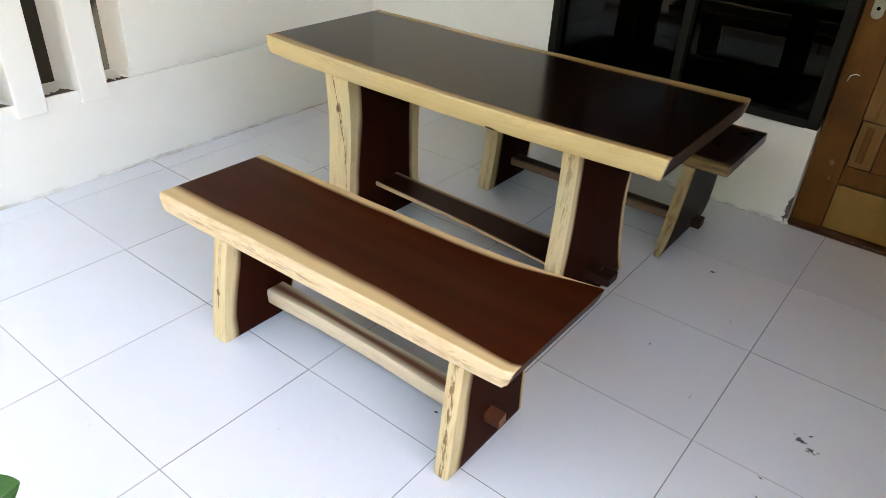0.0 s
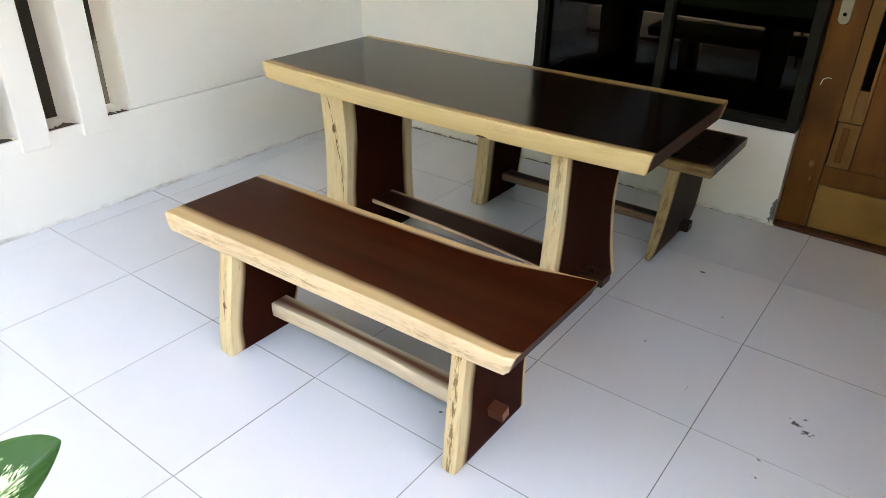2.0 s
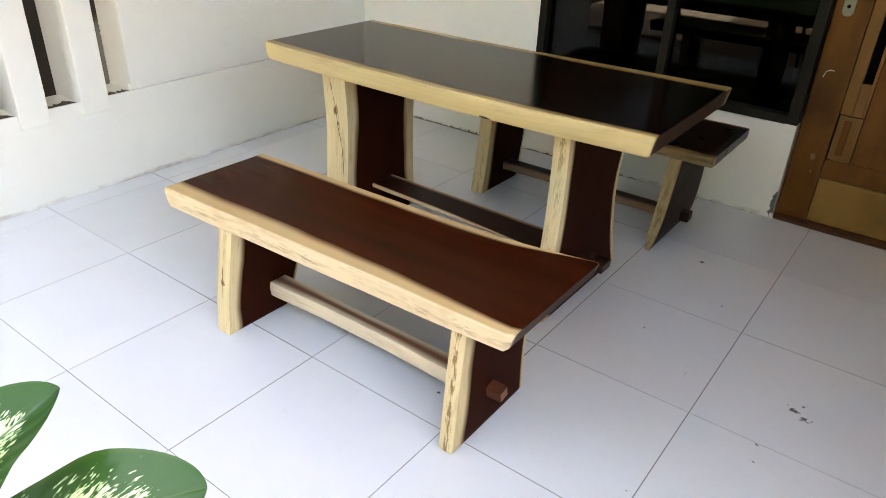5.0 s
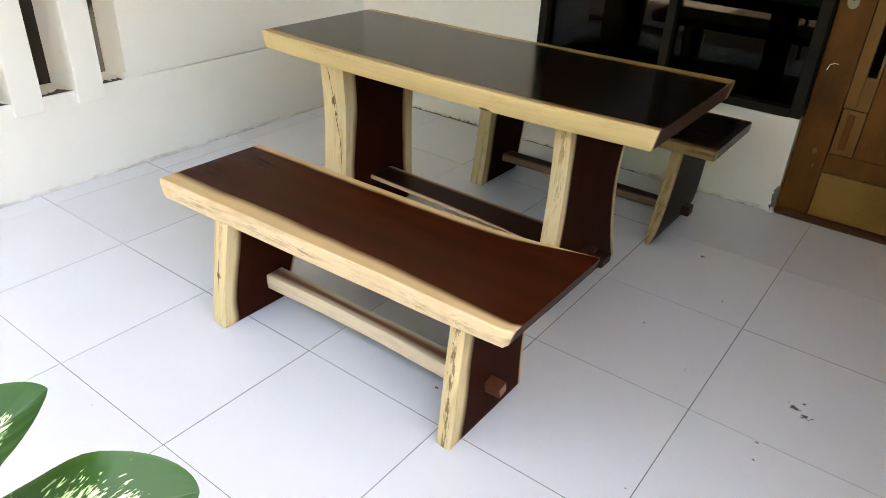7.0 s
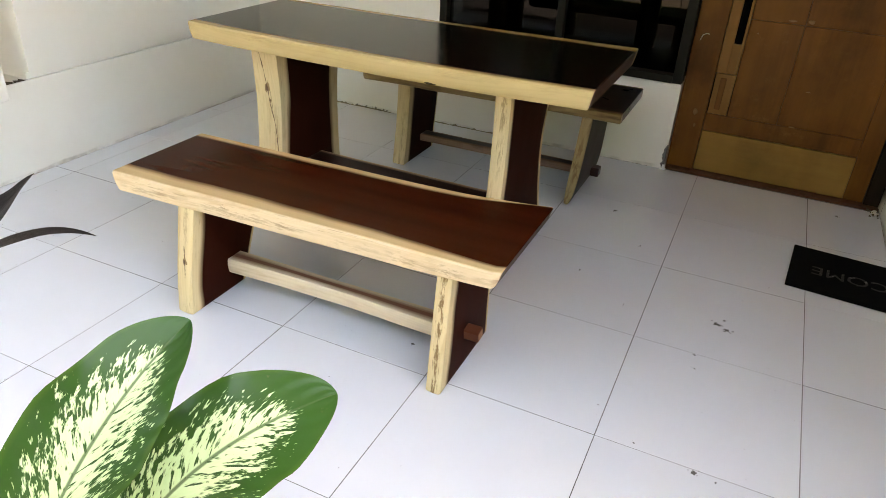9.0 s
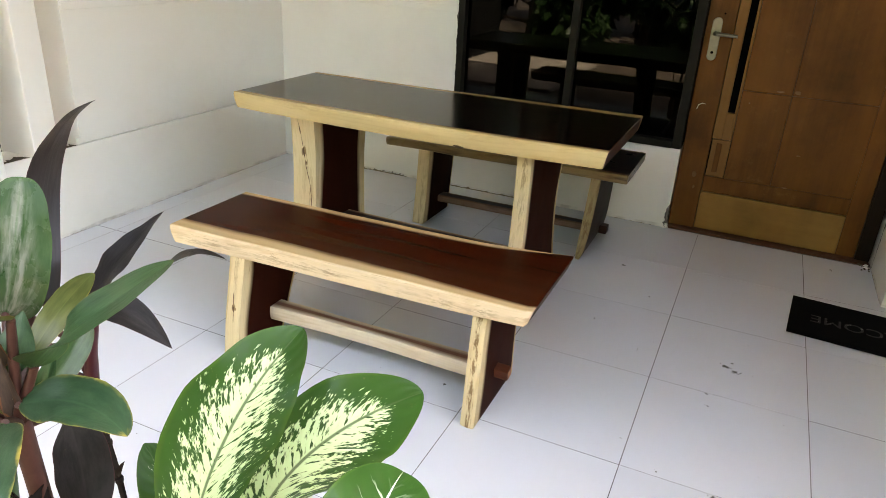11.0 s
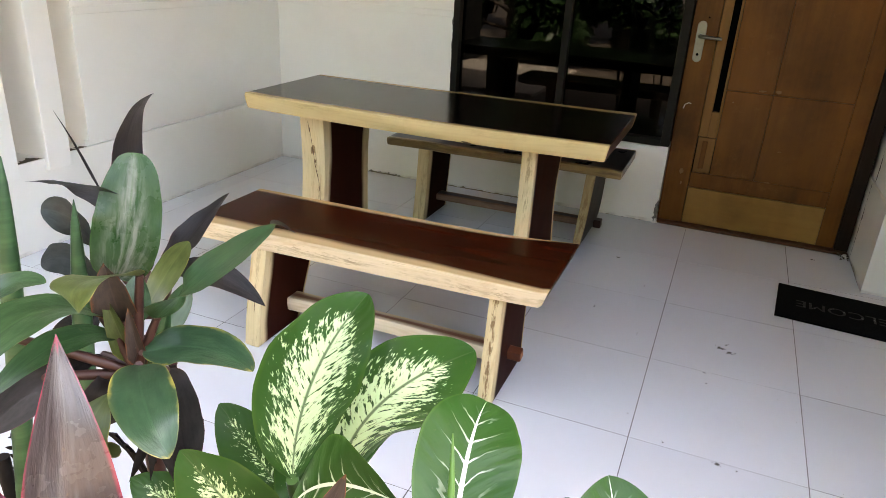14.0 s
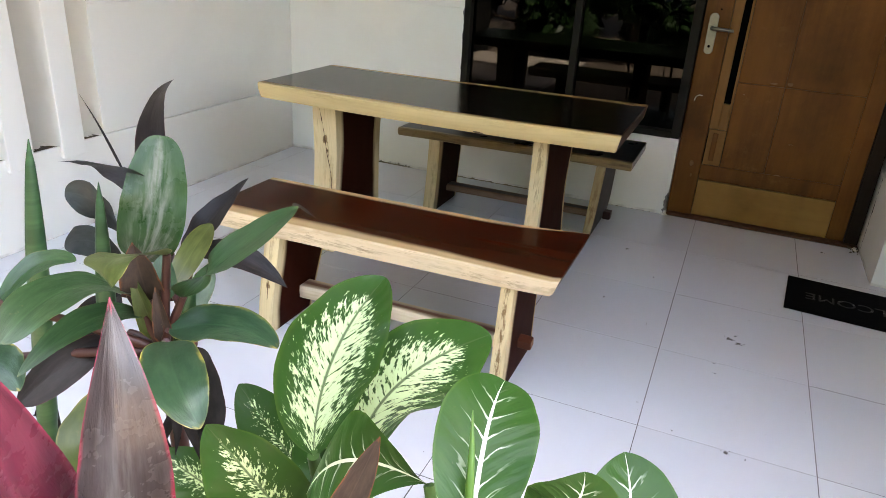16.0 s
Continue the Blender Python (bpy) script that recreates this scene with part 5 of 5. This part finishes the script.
    # bare dark leaf stalks left below the crown
    for k, e in enumerate(((-0.655, -1.250, 0.655), (-0.628, -1.262, 0.672), (-0.600, -1.268, 0.664), (-0.548, -1.262, 0.650), (-0.520, -1.285, 0.628))):
        q, e = Vector((-0.588, -1.232, 0.56)), Vector(e)
        part("bare_stalk", tube([q, q.lerp(e, 0.5) + Vector((0, 0, 0.022)), q.lerp(e, 0.85) + Vector((0, 0, 0.014)), e], [0.004, 0.0032, 0.0028, 0.0016], 6), BLACKLEAF, p, "thin withered leaf stalk", 60).location = -foot
    part("dry_tip", bent_leaf((-0.447, -1.112, 0.970), (-0.526, -0.986, 0.918), (-0.550, -0.905, 0.867), (0.656, -0.490, 0.574), 0.010, 0.49, 0.86, 0.05, 0.03, 5, 20, 4), C_DARK, p, "shrivelled dark leaf tip", 60).location = -foot


def dark_cordyline():
    foot = Vector((-0.605, -1.085, GZ))
    p = empty("cordyline_plant", "tall cordyline with dark bronze leaves on a thin dark cane", "plant", foot)
    line = [foot, (-0.610, -1.085, 0.20), (-0.633, -1.080, 0.42), (-0.654, -1.073, 0.523), (-0.688, -1.056, 0.570), (-0.713, -1.042, 0.608), (-0.738, -1.032, 0.645), (-0.765, -1.010, 0.704)]
    part("stem", tube(line, [0.009, 0.007, 0.0058, 0.0055, 0.0052, 0.0056, 0.0065, 0.0065], 10), BLACKLEAF, p, "thin dark cane with leaf scars", 60).location = -foot
    # two added canes, dark in place of the snake leaf's shaded foot
    for a, b, r in (((-0.885, -1.190, GZ), (-0.905, -1.200, 0.585), 0.0105), ((-0.93, -1.215, GZ), (-0.985, -1.200, 0.452), 0.012)):
        a, b = Vector(a), Vector(b)
        part("stem", tube([a.lerp(b, k / 9) for k in range(10)], [r * (1.0 + 0.12 * (k % 2)) for k in range(10)], 9), BLACKLEAF, p, "dark ringed cane added at the snake plant's shaded foot", 60).location = -foot
    for q in (3, 4, 4.5, 5, 5.5, 6):
        a = Vector(line[int(q)]).lerp(Vector(line[min(int(q) + 1, 7)]), q % 1)
        part("leaf_scar", tube([a - Vector((0, 0, 0.004)), a + Vector((0, 0, 0.004))], [0.0064, 0.0070], 8), BLACKLEAF, p, "", 60).location = -foot
    # deep red sheaths and leaf stalks round the top of the cane
    for pts, radii in (
        (((-0.727, -1.035, 0.628), (-0.728, -1.035, 0.667), (-0.720, -1.035, 0.720), (-0.700, -1.035, 0.775)), (0.008, 0.011, 0.010, 0.006)),
        (((-0.728, -1.036, 0.660), (-0.742, -1.038, 0.708), (-0.765, -1.040, 0.740)), (0.008, 0.008, 0.005)),
        (((-0.732, -1.036, 0.664), (-0.765, -1.040, 0.671), (-0.800, -1.044, 0.674)), (0.005, 0.004, 0.0035)),
        (((-0.732, -1.036, 0.645), (-0.770, -1.040, 0.647), (-0.811, -1.044, 0.643)), (0.005, 0.004, 0.0035)),
        (((-0.728, -1.036, 0.631), (-0.752, -1.038, 0.633), (-0.778, -1.042, 0.630)), (0.005, 0.004, 0.003)),
    ):
        part("leaf_sheath", tube([Vector(q) for q in pts], radii, 9), SHEATH, p, "deep red leaf stalk", 60).location = -foot
    grow = grower(p, foot, Vector(line[7]), STEM_RED, 0.0046, -0.004)

    def bent(base, mid, tip, face, width, a, b, fold, mat, seed, label="bronze-dark leaf"):
        grow(bent_leaf(base, mid, tip, face, width, a, b, fold, 0.03, seed), base, mat, label)

    bent((-0.671, -1.118, 0.854), (-0.859, -0.947, 0.985), (-1.024, -0.709, 1.018), (0.225, -0.432, 0.873), 0.053, 0.40, 1.03, 0.15, C_DARK, 20)
    bent((-0.804, -0.954, 0.751), (-0.777, -0.913, 0.814), (-0.734, -0.846, 0.890), (0.234, 0.278, 0.931), 0.083, 0.59, 0.91, 0.16, C_DARK, 21)
    bent((-0.658, -1.080, 0.848), (-0.566, -1.087, 0.861), (-0.470, -1.104, 0.840), (-0.007, -0.563, 0.826), 0.045, 0.56, 0.90, 0.15, C_DARK, 22)
    bent((-0.886, -1.012, 0.796), (-0.932, -1.016, 0.850), (-0.995, -1.031, 0.867), (-0.559, -0.785, 0.269), 0.072, 0.51, 0.50, 0.15, C_SLATE, 23, "slate-dark rounded leaf")
    bent((-0.812, -1.086, 0.803), (-0.902, -1.073, 0.808), (-0.983, -1.059, 0.775), (-0.444, -0.849, 0.285), 0.054, 0.59, 0.60, 0.14, C_SLATE, 24, "slate-dark rounded leaf")
    grow(blade((-0.790, -1.070, 0.930), (-0.850, -1.090, 1.070), 0.014, -0.004, (-0.65, -0.7, -0.3), "strap", 0.5, seed=21), (-0.790, -1.070, 0.930), C_DARK, "rolled dark leaf")
    grow(blade((-0.840, -1.075, 0.720), (-0.900, -1.140, 0.640), 0.060, 0.015, (0.5, -0.6, 0.6), "oval", 0.2, seed=27), (-0.840, -1.075, 0.720), C_DARK, "bronze-dark leaf")
    part("leaf", blade((-0.640, -1.085, 0.545), (-0.628, -1.078, 0.574), 0.012, 0.004, (0.4, -0.6, 0.6), "strap", 0.5, rows=8, cols=4), BLACKLEAF, p, "withered dark leaf", 60).location = -foot


def red_cordyline():
    foot = Vector((-0.34, -1.53, GZ))
    p = empty("cordyline_plant", "cordyline with maroon-edged purplish leaves standing in the bed", "plant", foot)
    c = Vector((-0.325, -1.555, 0.72))
    part("stem", tube([foot, foot.lerp(c, 0.5) + Vector((0.01, 0, 0)), c], [0.013, 0.012, 0.011], 10), STEM_RED, p, "dark reddish cane", 60).location = -foot
    grow = grower(p, foot, c, STEM_RED, 0.006, 0.0)
    grow(bent_leaf((-0.297, -1.576, 0.831), (-0.223, -1.625, 0.989), (-0.243, -1.595, 1.108), (0.889, -0.288, -0.357), 0.067, 0.53, 0.90, 0.23, 0.012, 40), (-0.297, -1.576, 0.831), C_RED, "purplish leaf with a pink rim")
    grow(bent_leaf((-0.258, -1.621, 0.836), (-0.246, -1.667, 0.981), (-0.226, -1.690, 1.126), (0.944, 0.327, -0.043), 0.080, 0.64, 0.89, 0.15, 0.012, 41), (-0.258, -1.621, 0.836), C_MAROON, "maroon leaf with a pink rim")
    grow(blade((-0.345, -1.560, 0.78), (-0.415, -1.545, 0.845), 0.06, 0.02, (0.5, -0.5, 0.7), "oval", 0.2, seed=42, hook=0.05, rows=24, cols=12), (-0.345, -1.560, 0.78), C_YELLOW, "yellowing green leaf")


def small_maroon():
    foot = Vector((-0.15, -1.50, GZ))
    p = empty("cordyline_plant", "young cordyline with one brown pointed leaf above the bed", "plant", foot)
    for nm, bm, mt in (("stem", tube([foot, foot + Vector((0.005, -0.01, 0.8)), Vector((-0.128, -1.535, 0.92))], [0.008, 0.006, 0.004], 8), STEM_RED),
                       ("leaf", blade((-0.128, -1.535, 0.915), (-0.100, -1.515, 1.000), 0.028, 0.0, (0.5, -0.7, 0.5), "strap", 0.3, seed=3), C_DRY)):
        part(nm, bm, mt, p, "", 60).location = -foot


def dieffenbachia():
    foot = Vector((-0.36, -1.10, GZ))
    p = empty("dieffenbachia_plant", "dieffenbachia with broad green leaves splashed with cream", "plant", foot)
    c = Vector((-0.385, -1.105, 0.36))
    part("stem", tube([foot, foot.lerp(c, 0.5) + Vector((0.015, 0, 0)), c], [0.018, 0.016, 0.014], 12), STEM_GREEN, p, "thick green cane", 60).location = -foot
    grow = grower(p, foot, c - Vector((0, 0, 0.05)), STEM_GREEN, 0.009, -0.01)

    def bent(base, mid, tip, face, width, a, b, fold, mat, seed):
        grow(bent_leaf(base, mid, tip, face, width, a, b, fold, 0.024, seed, 34, 18), base, mat, "green leaf flecked with cream")

    bent((-0.349, -1.226, 0.670), (-0.417, -1.063, 0.715), (-0.411, -0.905, 0.786), (0.119, -0.271, 0.955), 0.157, 0.64, 0.63, 0.30, D_PALE, 60)
    bent((-0.309, -1.185, 0.635), (-0.329, -1.010, 0.659), (-0.234, -0.845, 0.693), (-0.238, -0.749, 0.618), 0.217, 0.37, 0.57, 0.10, D_PALE, 61)
    bent((-0.356, -1.263, 0.570), (-0.390, -1.299, 0.668), (-0.448, -1.314, 0.746), (0.412, -0.867, 0.279), 0.123, 0.51, 0.74, 0.16, D_PALE2, 62)
    for i, (b, t, w, face) in enumerate((
        ((-0.480, -1.050, 0.430), (-0.622, -1.045, 0.585), 0.110, (0.55, -0.65, 0.5)),
        ((-0.450, -1.260, 0.560), (-0.540, -1.310, 0.665), 0.085, (0.5, -0.5, 0.7)),
        ((-0.420, -1.060, 0.40), (-0.520, -1.000, 0.52), 0.095, (0.5, -0.6, 0.6)),
    )):
        grow(blade(b, t, w, 0.010, face, "oval", 0.14, seed=63 + i, hook=0.03, rows=26, cols=14, ruffle=0.028), b, (D_SHADE, D_PALE2, D_SHADE)[i], "green leaf sparsely flecked with cream")


def ribbed_plant():
    foot = Vector((-0.10, -1.25, GZ))
    p = empty("dieffenbachia_plant", "dieffenbachia with green leaves and white midribs", "plant", foot)
    c = Vector((-0.095, -1.275, 0.52))
    part("stem", tube([foot, foot.lerp(c, 0.5) + Vector((0.01, 0.01, 0)), c], [0.016, 0.014, 0.012], 12), STEM_GREEN, p, "thick green cane", 60).location = -foot
    grow = grower(p, foot, c - Vector((0, 0, 0.06)), STEM_GREEN, 0.008, -0.008)

    def bent(base, mid, tip, face, width, a, b, fold, seed):
        grow(bent_leaf(base, mid, tip, face, width, a, b, fold, 0.014, seed, 30, 16), base, D_RIB, "green leaf with white veins")

    bent((-0.097, -1.294, 0.706), (-0.114, -1.213, 0.785), (-0.121, -1.131, 0.807), (0.197, -0.068, 0.978), 0.122, 0.44, 0.50, 0.17, 80)
    bent((-0.183, -1.214, 0.678), (-0.286, -1.235, 0.694), (-0.289, -1.331, 0.716), (0.408, -0.898, 0.166), 0.177, 1.23, 0.51, 0.23, 81)
    bent((-0.042, -1.263, 0.698), (0.003, -1.261, 0.755), (0.010, -1.251, 0.806), (0.186, -0.873, 0.451), 0.106, 0.66, 0.64, 0.16, 82)
    bent((0.061, -1.300, 0.699), (0.065, -1.246, 0.752), (0.042, -1.182, 0.793), (0.040, -0.686, 0.727), 0.115, 0.62, 0.70, 0.15, 84)


def spike():
    foot = Vector((-0.13, -1.27, GZ))
    p = empty("leaf_shoot", "bright green rolled leaf shoot among the dieffenbachia", "plant", foot)
    part("shoot", tube([foot, (-0.112, -1.300, 0.4), (-0.106, -1.304, 0.66), (-0.107, -1.280, 0.740), (-0.117, -1.254, 0.784), (-0.129, -1.227, 0.822)], [0.006, 0.006, 0.006, 0.0055, 0.004, 0.0008], 8), SHOOT, p, "", 60).location = -foot


def sprig():
    foot = Vector((-0.955, -1.205, GZ))
    p = empty("garden_sprig", "thin dark sprig with tiny leaves in the bed", "plant", foot)
    top = Vector((-0.938, -1.200, 0.528))
    part("stem", tube([foot, foot.lerp(top, 0.6) + Vector((0.01, 0.0, 0)), top], [0.003, 0.0022, 0.001], 6), STEM_RED, p).location = -foot
    for k in range(12):
        q = foot.lerp(top, 0.86 + 0.14 * k / 12)
        e = q + Vector((0.015 * math.cos(k * 2.4), 0.015 * math.sin(k * 2.4), 0.010))
        part("leaf", blade(q, e, 0.007, 0.0, (0.4, -0.5, 0.8), "oval", 0.2, seed=k, rows=4, cols=2), BLACKLEAF, p).location = -foot


def snake_plant():
    foot = Vector((-0.85, -1.20, GZ))
    p = empty("snake_plant", "snake plant with stiff upright round green leaves", "plant", foot)
    for b, t, r in (((-0.930, -1.285, GZ), (-0.898, -1.152, 1.006), 0.0165), ((-0.81, -1.235, GZ), (-0.835, -1.092, 0.932), 0.0155)):
        b, t = Vector(b), Vector(t)
        pts = [b.lerp(t, k / 30) + Vector((0.006, 0.0, 0.0)) * math.sin(math.pi * k / 30) for k in range(31)]
        part("leaf", tube(pts, [r * min(1.0, 0.85 + 0.01 * k) * min(1.0, 0.05 + 0.96 * ((30 - k) / 5) ** 0.6) for k in range(31)], 12), SNAKE, p, "stiff round green leaf", 60).location = -foot


cordyline()
dark_cordyline()
red_cordyline()
small_maroon()
dieffenbachia()
ribbed_plant()
spike()
sprig()
snake_plant()


# ---- garden behind, seen only in the window's reflection ----
def leaf_cloud(centres, count, size, seed):
    rng = np.random.default_rng(seed)
    verts, faces = [], []
    for i in range(count):
        cx, cy, cz, r = centres[int(rng.integers(len(centres)))]
        v = rng.normal(size=3)
        v = v / np.linalg.norm(v) * r * rng.random() ** 0.45
        p = np.array((cx, cy, cz)) + v
        a = rng.normal(size=3)
        a /= np.linalg.norm(a)
        b = np.cross(a, rng.normal(size=3))
        b /= np.linalg.norm(b)
        s = size * (0.6 + 0.8 * rng.random())
        k = len(verts)
        verts += [tuple(p - a * s), tuple(p + b * s * 0.45), tuple(p + a * s), tuple(p - b * s * 0.45)]
        faces.append((k, k + 1, k + 2, k + 3))
    return verts, faces


def tree(name, label, x, y, h, spread, seed, low=0.25, count=2600, size=0.09):
    t = empty(name, label, "tree", (x, y, GZ), "garden trees")
    rng = random.Random(seed)
    part("trunk", tube([(0, 0, 0), (0.05, 0.02, h * 0.3), (-0.03, 0.05, h * 0.6), (0.02, 0, h * 0.9)], [0.11, 0.09, 0.07, 0.03], 10), BARK, t, "", 60)
    centres = []
    for i in range(12):
        a, z = rng.random() * math.tau, h * (low + (1.0 - low) * rng.random())
        r = spread * (0.45 + 0.55 * rng.random())
        q = (math.cos(a) * r, math.sin(a) * r, z)
        part("limb", tube([(0, 0.02, z * 0.75), (q[0] * 0.5, q[1] * 0.5, z * 0.9), q], [0.035, 0.025, 0.012], 6), BARK, t, "", 60)
        centres.append((*q, spread * 0.45))
    verts, faces = leaf_cloud(centres, count, size, seed)
    me = bpy.data.meshes.new("crown")
    me.from_pydata(verts, [], faces)
    me.materials.append(HEDGE)
    o = new("crown", me)
    o.parent = t


for i, (x, y, h, s, low) in enumerate(((-3.4, -5.4, 2.8, 0.9, 0.15), (-2.5, -4.7, 1.7, 0.6, 0.12), (-4.6, -4.9, 1.9, 0.7, 0.1), (-6.0, -4.9, 2.2, 0.8, 0.1), (-1.6, -5.2, 2.4, 0.8, 0.12), (0.9, -4.3, 2.2, 0.7, 0.3), (2.6, -4.4, 2.6, 0.9, 0.15))):
    tree("garden_shrub", "leafy garden shrub with several limbs", x, y, h, s, 100 + i, low, 4600, 0.11)
for i, (x, y, h, s) in enumerate(((-7.6, -8.2, 8.5, 2.3), (-4.4, -8.6, 9.0, 2.4), (-1.2, -8.4, 8.6, 2.3), (2.2, -8.7, 9.2, 2.4), (5.4, -8.2, 8.6, 2.4))):
    tree("garden_tree", "tall leafy dark green garden tree", x, y, h, s, 110 + i, 0.15, 6500, 0.15)


# ---- floor tiles ----
floor = empty("floor", "glossy white square floor tiles with thin dark joints", "floor", (0, 0, 0), kind="structure")
part("bed", box(-2.62, 1.199, FLOOR_Y0, 2.06, -0.16, -0.0009), GROUT, floor)
tile_meshes = {}
random.seed(11)
for i in range(-6, 7):
    for j in range(-2, 5):
        x0, x1, y0, y1 = max(i * T, -2.6185), min((i + 1) * T, 1.199), max(j * T, FLOOR_Y0), min((j + 1) * T, 1.9985 if i * T < -0.5 else 2.006)
        if x1 - x0 < 0.02 or y1 - y0 < 0.02:
            continue
        key = (round(x1 - x0, 3), round(y1 - y0, 3))
        if key not in tile_meshes:
            w, l = key[0] - 0.0027, key[1] - 0.0027
            bm = box(-w / 2, w / 2, -l / 2, l / 2, -0.008, 0.0, 0.0003, 1)
            me = bpy.data.meshes.new("tile")
            bm.to_mesh(me)
            bm.free()
            me.materials.append(TILE)
            tile_meshes[key] = me
        o = new("tile", tile_meshes[key])
        o.parent = floor
        o.location = ((x0 + x1) / 2 + random.uniform(-0.0006, 0.0006), (y0 + y1) / 2 + random.uniform(-0.0006, 0.0006), random.uniform(-0.0004, 0.0))
        o.rotation_euler = (random.uniform(-0.0006, 0.0006), random.uniform(-0.0006, 0.0006), 0)
